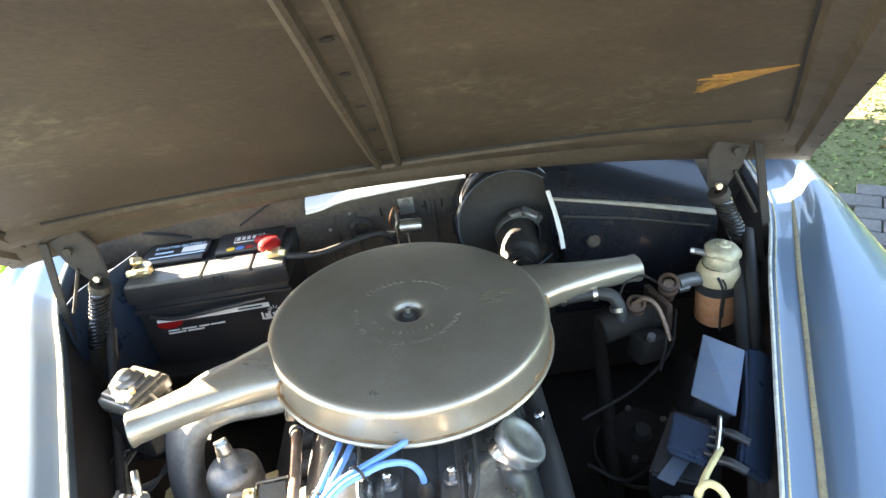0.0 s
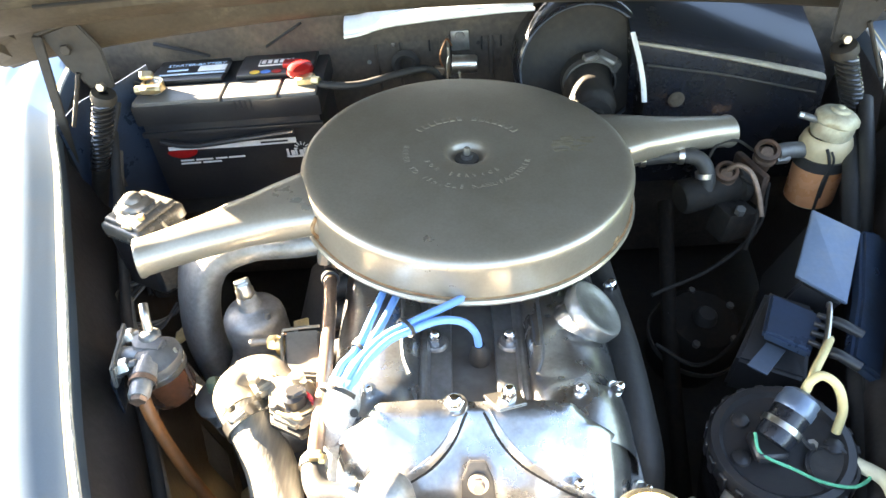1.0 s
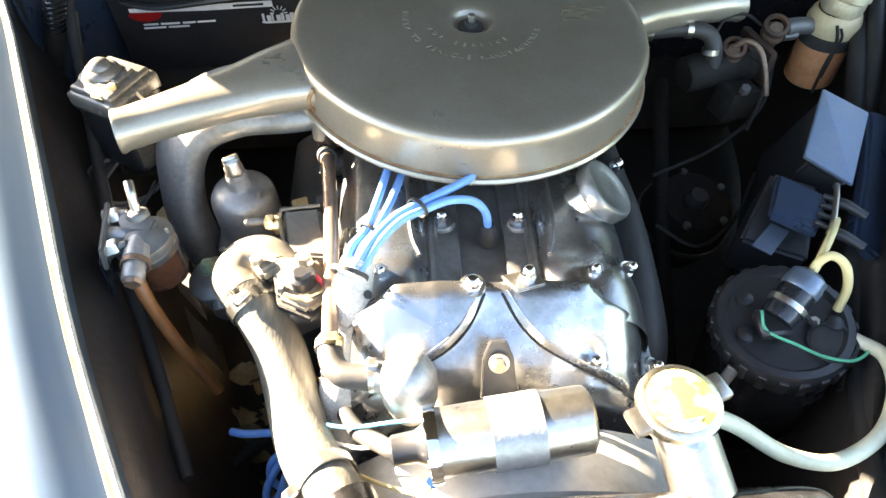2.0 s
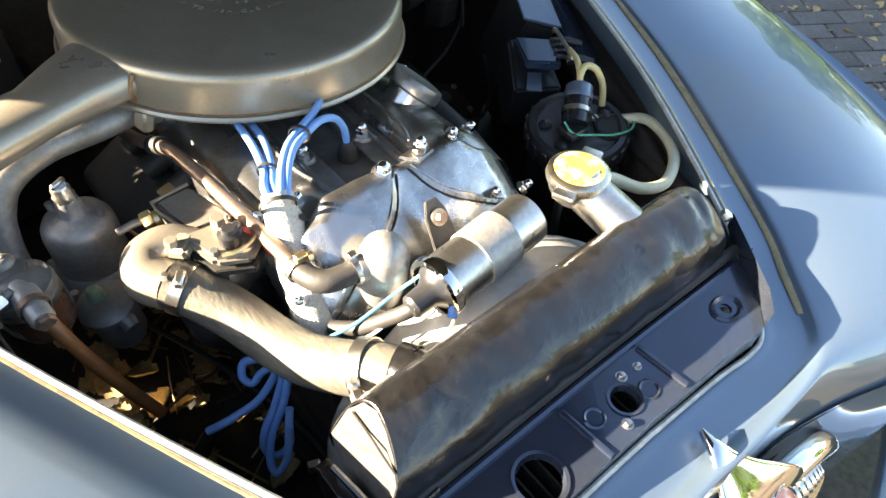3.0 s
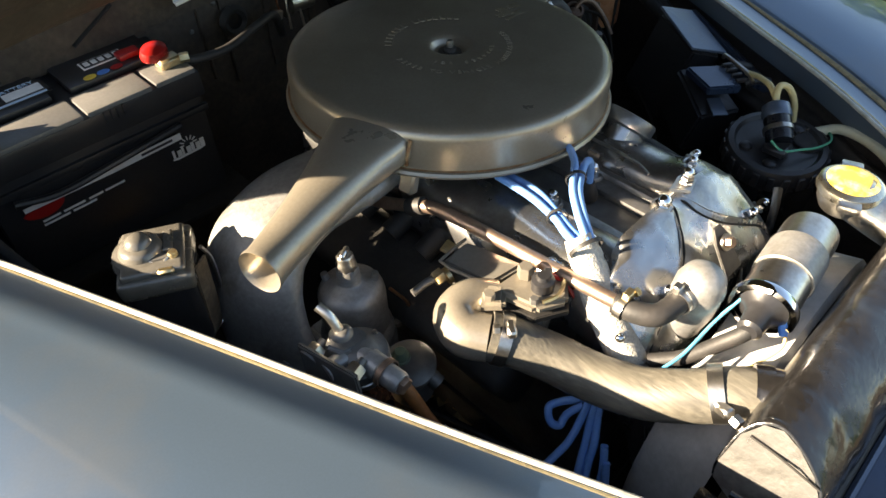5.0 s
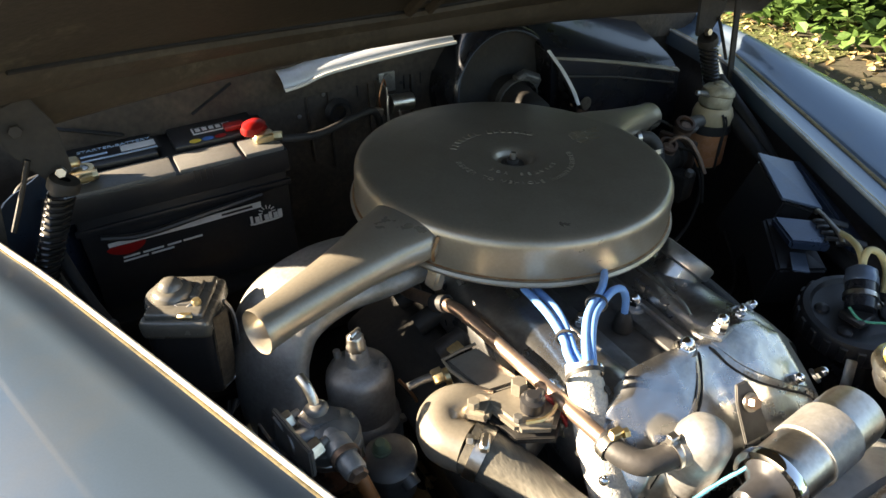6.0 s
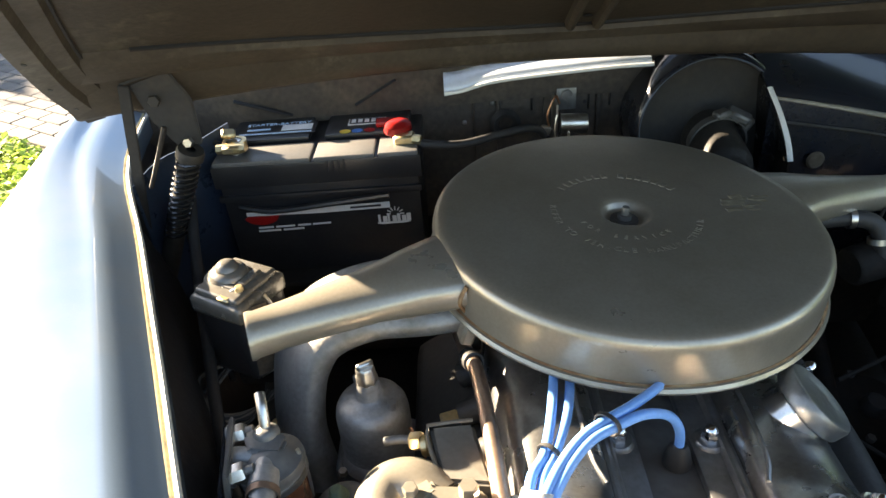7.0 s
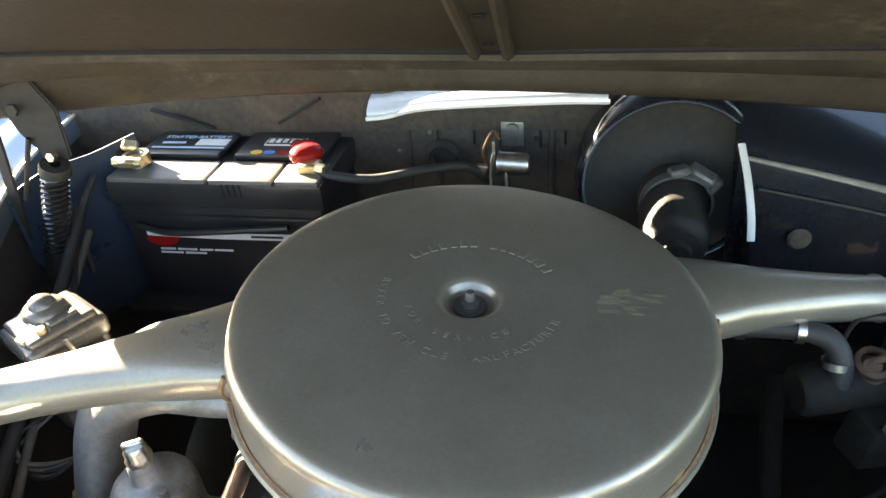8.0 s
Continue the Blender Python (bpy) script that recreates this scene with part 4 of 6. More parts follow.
for q in ((.283, .556), (.262, .515)):
    part("plug", tube([(q[0] - .004, q[1] + .012, .846), (q[0] + .006, q[1] + .002, .850), (q[0] + .022, q[1] - .012, .846)], .0060, 12, 3), "plastic", rel, "dark cable plug")

# ---- washer jar ----
jar = thing("washer_jar", (.19, .425, .62), "black round jar with a serrated screw lid and a pump", "jar")
JX, JY, JZ = .187, .436, .822
JA = Vector((-.10, -.06, 1)).normalized()
part("body", lathe([(0, -.20), (.056, -.20), (.064, -.19), (.067, -.06), (.060, -.028)], (JX, JY, JZ), JA, 40), "black_paint", jar)
jl = part("lid", lathe([(.064, -.028), (.066, -.024), (.066, -.002), (.063, .003), (.056, .004), (.052, -.001), (.030, -.002), (0, -.002)], (JX, JY, JZ), JA, 48), "plastic", jar, "black screw lid")
jm = axis_matrix((JX, JY, JZ), JA)
for k in range(22):
    a = 2 * math.pi * k / 22
    b = box(.0665 * math.cos(a), .0665 * math.sin(a), -.013, .004, .009, .022, .001, 1, (0, 0, math.degrees(a)))
    b.transform(jm)
    part("lid_tooth", b, "plastic", jl)
for k, (dx, dy) in enumerate(((-.040, -.01), (-.012, -.040), (.03, .035))):
    b = lathe([(0, .003), (.003, .003), (.008, .001), (.009, -.002)], (dx, dy, .001), seg=14)
    b.transform(jm)
    part("lid_boss", b, "plastic", jl)
part("pump_motor", lathe([(0, 0), (.0165, 0), (.0172, .004), (.0172, .044), (.014, .049), (0, .049)], (.172, .430, .836), (.657, .583, .477), 26), "blue_box", jar, "dark pump motor")
part("pump_cap", lathe([(.0176, 0), (.0185, .002), (.0185, .010), (.0175, .012), (.0175, .018), (.012, .022), (0, .022)], (.194, .4495, .852), (.657, .583, .477), 26), "silver_label", jar, "grey pump collar")
part("pump_foot", box(.170, .430, .828, .03, .03, .012, .003, 1), "plastic", jar)
part("pump_clamp", ring_band((.183, .440, .844), (.657, .583, .477), .0175, .006, .0016, 26), "steel", jar)
part("clamp_leg", tube([(.196, .427, .846), (.204, .424, .836), (.214, .428, .828)], .0030, 8, 4, .5), "plastic", jar)
part("lid_screw", hex_nut((.212, .430, .826), tuple(JA), .009, .005), "steel", jl)
part("filler_hole", lathe([(.019, .003), (.020, .005), (.023, .004), (.023, -.001)], (.222, .408, .822), JA, 24), "plastic", jl)
part("filler_dark", lathe([(0, .0018), (.019, .0018), (.019, 0)], (.222, .408, .822), JA, 24), "black_dirt", jl)
part("jar_strap", tube([(.132, .40, .80), (.120, .39, .76), (.115, .385, .68)], .006, 8, 4, .3), "steel", jar)
yh = thing("yellow_hose", (.21, .47, .85), "yellowed loop of washer hose at the pump", "hose")
part("tube", tube([(.206, .460, .861), (.211, .466, .875), (.222, .468, .882), (.234, .460, .876), (.240, .449, .856), (.238, .441, .830)], .0044, 12, 8), "yellow_hose", yh)
part("tail", tube([(.209, .463, .868), (.222, .480, .876), (.240, .502, .872), (.262, .530, .860)], .0040, 10, 6), "yellow_hose", yh)
ch = thing("cream_hose", (.20, .33, .82), "cream rubber overflow hose curling to the filler neck", "hose")
part("tube", tube([(.246, .412, .822), (.258, .385, .833), (.245, .345, .838), (.213, .308, .842), (.165, .286, .846), (.118, .288, .862), (.075, .302, .890), (.045, .308, .905)], .0068, 12, 8), "cream_hose", ch)
gw = thing("green_wire", (.2, .41, .83), "thin green wire lying over the jar lid", "wire")
part("strand", tube([(.158, .437, .842), (.160, .420, .833), (.185, .405, .829), (.205, .392, .828), (.228, .385, .829), (.246, .392, .828), (.252, .402, .826)], .0016, 6, 8), "wire_green", gw)

# ---- air cleaner ----
CA, CN = Vector((-.097, .769, .960)), Vector((.062, 0, 1)).normalized()
cm = axis_matrix(CA, CN)
CR = .2025
cleaner = thing("air_cleaner", CA, "round silver-painted pancake air cleaner with two snouts", "air cleaner")


def on_cleaner(bm):
    bm.transform(cm)
    return bm


# local axes of the cleaner, so that plan directions can be laid on its lid
cinv = cm.inverted()


def local_dir(x, y):
    v = cinv.to_3x3() @ Vector((x, y, -(CN.x * x + CN.y * y) / CN.z))
    return Vector((v.x, v.y, 0)).normalized()


lid_c = part("lid", lathe([(.006, -.0105), (.0165, -.0108), (.0190, -.0100), (.0212, -.0076), (.0236, -.0036), (.0260, -.0010), (.0295, .0002), (.036, .0007), (.050, .001), (.098, .0012), (.150, .0002), (.186, -.0006), (.1935, -.0012), (.1975, -.0028),
                           (.2003, -.0058), (.2018, -.0096), (CR, -.014), (CR, -.050)], CA, CN, 96), "silver", cleaner, "dull silver lid", 60)
part("base_pan", lathe([(CR + .0005, -.049), (.2065, -.050), (.2085, -.053), (.2075, -.056), (.203, -.057), (.195, -.060), (.10, -.064), (0, -.064)], CA, CN, 96), "silver", cleaner, "rolled rim of the base")
part("rim_grime", lathe([(CR + .0008, -.0475), (.2055, -.0485)], CA, CN, 96), "silver_rust", cleaner)
part("stud", lathe([(0, .006), (.0035, .0055), (.004, .004), (.004, -.003), (.0075, -.0032), (.0075, -.008), (.0105, -.008), (.0105, -.011)], CA, CN, 18), "dark_cast", cleaner, "rusty threaded stud")
part("washer", lathe([(.005, -.0085), (.0145, -.0085), (.0150, -.0095), (.0150, -.012)], CA, CN, 26), "dark_cast", cleaner)


def snout(dx, dy):
    d = local_dir(dx, dy)
    s = Vector((-d.y, d.x, 0))
    rows = []
    for r, w, h, zc in ((.150, .056, .024, -.026), (.196, .050, .0235, -.027), (.235, .041, .0235, -.031), (.275, .034, .0230, -.036), (.320, .0275, .0225, -.043),
                        (.360, .0236, .0220, -.049), (.388, .0225, .0222, -.0535), (.393, .0238, .0236, -.0543), (.396, .0232, .0230, -.0545),
                        (.392, .0205, .0203, -.0543), (.33, .018, .018, -.046)):
        ring = []
        for k in range(33):
            a = 2 * math.pi * k / 32
            e = .75 if r < .24 else 1.0
            ca, sa = math.cos(a), math.sin(a)
            ring.append(d * r + s * w * math.copysign(abs(ca) ** e, ca) + Vector((0, 0, zc + h * math.copysign(abs(sa) ** e, sa))))
        rows.append(ring)
    bm = sheet(rows)
    bmesh.ops.remove_doubles(bm, verts=bm.verts, dist=1e-5)
    return on_cleaner(bm)


for dx, dy in ((-.374, -.128), (.393, .137)):
    sn = part("snout", snout(dx, dy), "silver", cleaner, "tapering silver intake snout", 50)
    d = local_dir(dx, dy)
    s = Vector((-d.y, d.x, 0))
    sgn = 1 if dx < 0 else -1
    b = tube([d * .196 + s * sgn * .044 + Vector((0, 0, -.046)), d * .203 + s * sgn * .048 + Vector((0, 0, -.030)), d * .197 + s * sgn * .050 + Vector((0, 0, -.012))], .0022, 8, 4)
    part("weld", on_cleaner(b), "silver_rust", sn, "rusty weld bead")
for k in range(7):
    a = random.uniform(-2.4, -.9)
    q = Vector((CR * math.cos(a), CR * math.sin(a), -.046 + random.uniform(-.002, .003)))
    b = lathe([(0, .0010), (random.uniform(.003, .008), .0006), (.0085, 0)], q, (math.cos(a), math.sin(a), 0), 12, (1, .5, 1))
    part("rust_spot", on_cleaner(b), "silver_rust", cleaner)


def letters(text, radius, start, step, size, inward):
    """Pressed letters on the lid, one mesh a letter, set round the stud."""
    for i, ch in enumerate(text):
        if ch == " ":
            continue
        cu = bpy.data.curves.new("letter", "FONT")
        cu.body, cu.size, cu.extrude, cu.align_x = ch, size, .0006, "CENTER"
        tmp = bpy.data.objects.new("tmp", cu)
        scene.collection.objects.link(tmp)
        bpy.context.view_layer.update()
        me = bpy.data.meshes.new_from_object(tmp.evaluated_get(bpy.context.evaluated_depsgraph_get()))
        bpy.data.objects.remove(tmp)
        bm = bmesh.new()
        bm.from_mesh(me)
        bpy.data.meshes.remove(me)
        a = start + step * i
        turn = a - math.pi / 2 if not inward else a + math.pi / 2
        bm.transform(Matrix.Translation((radius * math.cos(a), radius * math.sin(a), .0010)) @ Matrix.Rotation(turn, 4, "Z"))
        part("letter", on_cleaner(bm), "silver", cleaner, "pressed letter", 20)


yl = local_dir(0, 1)
ang0 = math.atan2(yl.y, yl.x) - math.pi / 2      # world +x on the lid
letters("REFER TO VEHICLE MANUFACTURER", .078, ang0 + radians(172), radians(6.1), .0100, True)
letters("FOR SERVICE", .055, ang0 + radians(205), radians(10.5), .0080, True)
# brown bloom on the lid
for k in range(16):
    x, y = .032 + random.uniform(-.022, .022), .784 + random.uniform(-.016, .016)
    w = random.uniform(.004, .011)
    pts = [Vector((x + f * w, y + random.uniform(-.0015, .0015), CA.z + .0012 - (x + f * w - CA.x) * .062)) for f in (-1, 0, 1)]
    part("lid_stain", tube(pts, random.uniform(.0015, .0035), 6, 3, .06), "lid_stain", lid_c)
# the maker's name in the pressing, as plain raised bars
for k in range(15):
    if k == 7:
        continue
    a = ang0 + radians(38 + k * 7.2)
    b = box(0, 0, 0, .0062, .0090, .0012, .0004, 2)
    b.transform(Matrix.Translation((.077 * math.cos(a), .077 * math.sin(a), .0010)) @ Matrix.Rotation(a - math.pi / 2, 4, "Z"))
    part("raised_bar", on_cleaner(b), "silver", cleaner)

# ---- intake elbow and carburettor ----
elb = thing("intake_elbow", (-.46, .67, .72), "cast alloy intake elbow curving down beside the carburettor", "elbow")
part("duct", tube([(-.235, .745, .893), (-.30, .738, .890), (-.37, .745, .884), (-.425, .738, .866), (-.452, .722, .835), (-.462, .704, .795), (-.464, .688, .75), (-.455, .675, .70)], .0275, 24, 8, 2.25, up=(0, 1, 0), radii=[.024, .026, .028, .029, .028, .026, .026, .026]), "cast", elb, "flattened cast duct")
part("flange", box(-.247, .742, .893, .012, .085, .062, .004, 2), "cast", elb)
part("clip", box(-.268, .664, .905, .014, .020, .034, .003, 1, (0, 20, 10)), "silver", elb)
carb = thing("carburettor", (-.374, .654, .66), "alloy carburettor with a tall domed dashpot", "carburettor")
part("dashpot", lathe([(0, .062), (.011, .062), (.0125, .058), (.0135, .0430), (.0155, .0405), (.026, .0375), (.0335, .0325), (.0372, .0255), (.0385, .0160), (.0385, -.030), (.042, -.034), (.044, -.044), (.038, -.048)], (-.374, .654, .790), seg=40), "cast", carb, "domed grey dashpot")
part("damper_cap", lathe([(0, .020), (.008, .020), (.010, .017), (.010, .010), (.0115, .008), (.0115, 0), (0, 0)], (-.374, .654, .850), seg=8), "steel", carb, "bright damper cap")
for px, py in ((-.352, .640), (-.388, .676)):
    part("dashpot_post", lathe([(0, .016), (.004, .0155), (.0045, .012), (.0048, 0)], (px, py, .820), (px + .374, py - .654, .14), 12), "cast", carb)
part("damper_nut", box(-.374, .654, .872, .018, .006, .008, .002, 1, (0, 0, 30)), "steel", carb)
part("throttle_body", box(-.374, .665, .705, .08, .075, .075, .008, 2), "cast", carb)
for sx in (-1, 1):
    part("screw", hex_nut((-.374 + sx * .037, .625, .745), (0, 0, 1), .009, .006), "steel", carb)
part("lever", tube([(-.335, .635, .80), (-.322, .622, .775), (-.318, .615, .745)], .002, 6, 5), "copper", carb)
part("intake_flange", box(-.415, .665, .71, .012, .07, .07, .004, 1), "cast", carb)
fc = thing("float_chamber", (-.375, .545, .74), "small dark float chamber with a green cap", "float chamber")
part("bowl", lathe([(0, -.06), (.020, -.06), (.024, -.05), (.0245, -.006), (.028, -.003), (.028, .003), (.025, .006), (.012, .008), (0, .008)], (-.392, .540, .802), (-.1, -.1, 1), 30), "dark_cast", fc)
part("cap", lathe([(0, .014), (.005, .0135), (.0075, .010), (.0085, .003), (.010, .002), (.010, 0)], (-.396, .548, .811), (-.1, -.1, 1), 18), "dull_green", fc, "dull green cap")
part("stub", tube([(-.388, .530, .798), (-.384, .517, .795), (-.382, .508, .790)], .009, 12, 3), "dark_cast", fc)

# ---- regulator on the inner wing ----
reg = thing("regulator", (-.525, .77, .79), "square black regulator with a dusty domed cover", "regulator")
part("body", box(-.523, .767, .842, .068, .074, .100, .010, 3, (0, 0, -28)), "plastic", reg)
part("cover", box(-.523, .766, .890, .074, .080, .024, .008, 3, (0, 0, -28)), "reg_cover", reg, "dusty stepped cover")
part("cover_step", box(-.523, .766, .904, .062, .068, .010, .005, 3, (0, 0, -28)), "reg_cover", reg)
part("dome", lathe([(0, .024), (.006, .0235), (.011, .020), (.013, .015), (.018, .0135), (.0205, .010), (.022, .006), (.028, .0045), (.030, .001), (.031, -.006)], (-.531, .772, .904), seg=36), "reg_cover", reg, "stepped round dome")
part("rib", box(-.506, .764, .9095, .010, .030, .006, .0025, 3, (0, 0, -28)), "reg_cover", reg)
part("rib", box(-.522, .748, .909, .030, .008, .005, .002, 3, (0, 0, -28)), "reg_cover", reg)
part("screw", lathe([(0, .004), (.004, .0035), (.005, .001), (.005, -.004)], (-.512, .742, .911), seg=14), "brass", reg)
part("bail", tube([(-.549, .742, .868), (-.545, .744, .888), (-.541, .752, .905), (-.535, .752, .909), (-.531, .746, .907), (-.536, .740, .902), (-.515, .743, .911)], .0016, 6, 6), "steel", reg)
part("contact", box(-.527, .731, .906, .016, .008, .006, .002, 1, (0, 0, -28)), "brass", reg)
part("strap", slab([(-.505, .726, .895), (-.486, .738, .895), (-.492, .736, .80), (-.512, .724, .80)], .003, .001), "strap", reg, "brown fabric strap")
part("side_clip", tube([(-.486, .738, .905), (-.480, .738, .885), (-.481, .737, .85), (-.486, .735, .81), (-.51, .728, .795)], .0024, 6, 6), "steel", reg)
part("foot", box(-.515, .790, .780, .06, .09, .03, .006, 2), "black_dirt", reg)
wl = thing("wiring_loom", (-.56, .72, .78), "tangle of dark wires below the regulator", "wires")
for k in range(7):
    a = random.uniform(-.01, .01)
    part("wire", tube([(-.56 + a, .76, .79), (-.585 + a, .72 - k * .006, .80 - k * .008), (-.560 + a, .69, .765 + a), (-.525, .70 + a, .76), (-.50 + a, .73, .77)], .0022, 6, 6), "black_rubber" if k % 3 else "rubber", wl)

# ---- fuel valve ----
fv = thing("fuel_regulator", (-.46, .55, .80), "oily fuel filter with a stained bowl and a bolted flange", "fuel filter")
FA = Vector((-.10, .05, 1))
FB = Vector((-.4475, .546, .868))
part("head", lathe([(0, .016), (.010, .0155), (.018, .011), (.024, .004), (.030, .002), (.031, -.004), (.029, -.009), (.0285, -.014), (0, -.014)], FB, FA, 32), "dark_cast", fv, "grimy cast head")
part("bowl", lathe([(.0270, -.012), (.0276, -.018), (.0276, -.048), (.024, -.058), (.012, -.063), (0, -.064)], FB, FA, 30), "glass_bowl", fv, "fuel-stained bowl")
part("bowl_ring", lathe([(.0285, -.010), (.0300, -.011), (.0300, -.017), (.0282, -.018)], FB, FA, 30), "steel", fv)
part("bridge", slab([(-.470, .560, .889), (-.452, .572, .890), (-.430, .556, .886), (-.434, .540, .884), (-.462, .542, .887)], .010, .003), "valley", fv, "cast bridge piece")
part("bail_wire", tube([(-.472, .552, .880), (-.478, .548, .850), (-.470, .543, .812), (-.446, .540, .802), (-.420, .540, .815), (-.417, .545, .850), (-.422, .549, .878)], .0018, 6, 6), "steel", fv)
part("top_collar", lathe([(.0115, 0), (.0120, .004), (.0105, .008), (.0075, .010), (0, .010)], (-.450, .561, .882), (-.02, .35, .9), 20), "dark_cast", fv)
part("top_tube", tube([(-.450, .563, .889), (-.4505, .567, .897), (-.452, .574, .906), (-.455, .584, .912)], .0048, 12, 5), "steel", fv, "bright outlet tube")
part("flange", slab([(-.4865, .580, .890), (-.474, .512, .893), (-.476, .506, .868), (-.490, .570, .852)], .005, .0015), "dark_cast", fv, "bolted flange")
part("flange_neck", tube([(-.482, .546, .874), (-.468, .546, .874), (-.455, .546, .872)], .0100, 14, 2), "cast", fv)
for q in ((-.484, .567, .878), (-.473, .523, .880)):
    part("bolt", hex_nut(q, (.93, .15, .22), .0155, .014), "steel", fv, "bright hexagon bolt")
    part("bolt_washer", lathe([(.005, .0012), (.0105, .0012), (.0105, -.001)], q, (.93, .15, .22), 18), "dark_cast", fv)
    part("bolt_end", lathe([(0, .022), (.0040, .021), (.0045, .010)], q, (.93, .15, .22), 12), "dark_cast", fv)
part("plate", slab([(-.500, .590, .868), (-.488, .520, .862), (-.492, .516, .812), (-.508, .588, .812)], .003, .001), "paint_sky", fv, "blue-grey bracket plate")
part("union", lathe([(0, .050), (.0095, .050), (.0110, .046), (.0110, .026), (.0128, .025), (.0128, .010), (.0105, .008), (.0105, 0)], (-.4475, .538, .874), (.10, -.98, -.02), 22), "cast", fv, "steel union")
part("union_rust", ring_band((-.4440, .508, .8735), (.10, -.98, -.02), .0128, .006, .0012, 22), "rusty_steel", fv)
part("union_nut", hex_nut((-.4425, .494, .8730), (.10, -.98, -.10), .0155, .010), "rusty_steel", fv, "rusty union nut")
pp = thing("fuel_pipe", (-.43, .47, .75), "amber plastic fuel pipe", "pipe")
part("pipe", tube([(-.440, .492, .868), (-.436, .484, .850), (-.428, .474, .815), (-.414, .462, .765), (-.398, .452, .715)], .0068, 12, 6), "amber", pp)
hw = thing("thin_wire", (-.45, .52, .7), "thin dark wire hanging in the bay", "wire")
part("strand", tube([(-.49, .60, .83), (-.485, .55, .75), (-.49, .50, .68), (-.46, .45, .62)], .0018, 6, 6), "rubber", hw)

# ---- thermostat housing, water rail and hose ----
th = thing("thermostat_housing", (-.30, .49, .80), "pale cast thermostat housing", "thermostat")
part("elbow", tube([(-.300, .505, .850), (-.320, .522, .854), (-.342, .520, .853), (-.350, .500, .851), (-.338, .480, .850)], .0240, 20, 7), "silver", th, "cast water elbow")
part("flange", slab([(-.332, .500, .879), (-.308, .514, .880), (-.298, .496, .884), (-.318, .480, .884)], .014, .004), "silver", th, "chalky cast flange")
part("cover", slab([(-.312, .504, .883), (-.268, .500, .883), (-.244, .462, .882), (-.270, .440, .882), (-.300, .456, .882)], .013, .004), "silver", th)
part("cover_gasket", slab([(-.314, .505, .869), (-.266, .502, .869), (-.242, .462, .868), (-.270, .438, .868), (-.302, .455, .868)], .008, .001), "black_dirt", th)
part("body", box(-.280, .485, .838, .055, .055, .045, .008, 2, (0, 0, 25)), "valley", th)
part("bolt", hex_nut((-.322, .496, .883), (0, 0, 1), .011, .007), "silver", th)
part("bolt", hex_nut((-.276, .490, .883), (0, 0, 1), .014, .014), "silver", th, "chalky bolt head")
part("bolt", hex_nut((-.296, .462, .882), (0, 0, 1), .008, .006), "dark_cast", th)
part("sender", join(lathe([(0, .018), (.006, .018), (.0075, .014), (.0115, .012), (.0115, 0)], (-.276, .468, .882), seg=16), box(-.270, .468, .894, .014, .009, .012, .002, 1, (0, 0, 30))), "plastic", th, "black temperature sender")
part("sender_clip", tube([(-.292, .455, .884), (-.276, .449, .886), (-.258, .456, .886), (-.252, .466, .885)], .0022, 6, 5), "brass", th)
db = thing("choke_box", (-.285, .545, .80), "black square cover with chalky edges and brass fittings", "cover")
part("case", slab([(-.309, .574, .8692), (-.270, .575, .870), (-.256, .506, .874), (-.298, .516, .868)], .034, .003), "reg_cover", db)
part("nozzle", tube([(-.326, .570, .857), (-.336, .573, .855), (-.351, .575, .851)], .0042, 10, 3), "dark_cast", db)
part("nozzle_nut", hex_nut((-.316, .566, .860), (-.9, .15, -.2), .015, .011), "brass", db)
part("nozzle_collar", lathe([(.0095, 0), (.0095, .005), (.006, .006), (.006, 0)], (-.310, .562, .858), (-.9, .15, -.2), 16), "brass", db)
part("tab", slab([(-.300, .586, .872), (-.284, .590, .873), (-.282, .578, .871), (-.298, .576, .871)], .004, .001), "brass", db, "pale fixing tab")
part("edge_strip", tube([(-.300, .520, .868), (-.3105, .560, .868), (-.3105, .575, .869), (-.288, .577, .870), (-.270, .577, .871)], .0020, 6, 1), "silver", db, "chalky bare edge")

rw = thing("red_wire", (-.26, .47, .86), "short red wire at the thermostat", "wire")
part("strand", tube([(-.268, .474, .892), (-.257, .464, .884), (-.250, .452, .868), (-.247, .442, .850)], .0024, 8, 6), "red", rw)

HOSE = [(-.338, .482, .852), (-.322, .460, .845), (-.303, .425, .833), (-.290, .385, .827), (-.278, .345, .833), (-.262, .310, .847), (-.243, .280, .860), (-.232, .262, .863)]
hose = thing("radiator_hose", (-.285, .37, .80), "curved dusty rubber radiator hose with steel clips", "hose")
part("tube", tube(HOSE, .0245, 28, 8), "hose_rubber", hose)
part("clip", ring_band((-.330, .471, .849), Vector(HOSE[1]) - Vector(HOSE[0]), .0250, .012, .0016), "steel", hose)
part("clip_screw", join(box(-.333, .458, .878, .018, .009, .009, .002, 1, (0, 0, 50)), hex_nut((-.340, .466, .878), (-.7, .6, 0), .009, .006)), "steel", hose)
part("clip", ring_band((-.248, .290, .857), Vector(HOSE[6]) - Vector(HOSE[5]), .0250, .013, .0016), "steel", hose)
part("clip_screw", join(box(-.271, .276, .872, .018, .010, .010, .002, 1, (0, 30, 60)), hex_nut((-.275, .266, .875), (-.3, -.8, .1), .010, .008)), "steel", hose)

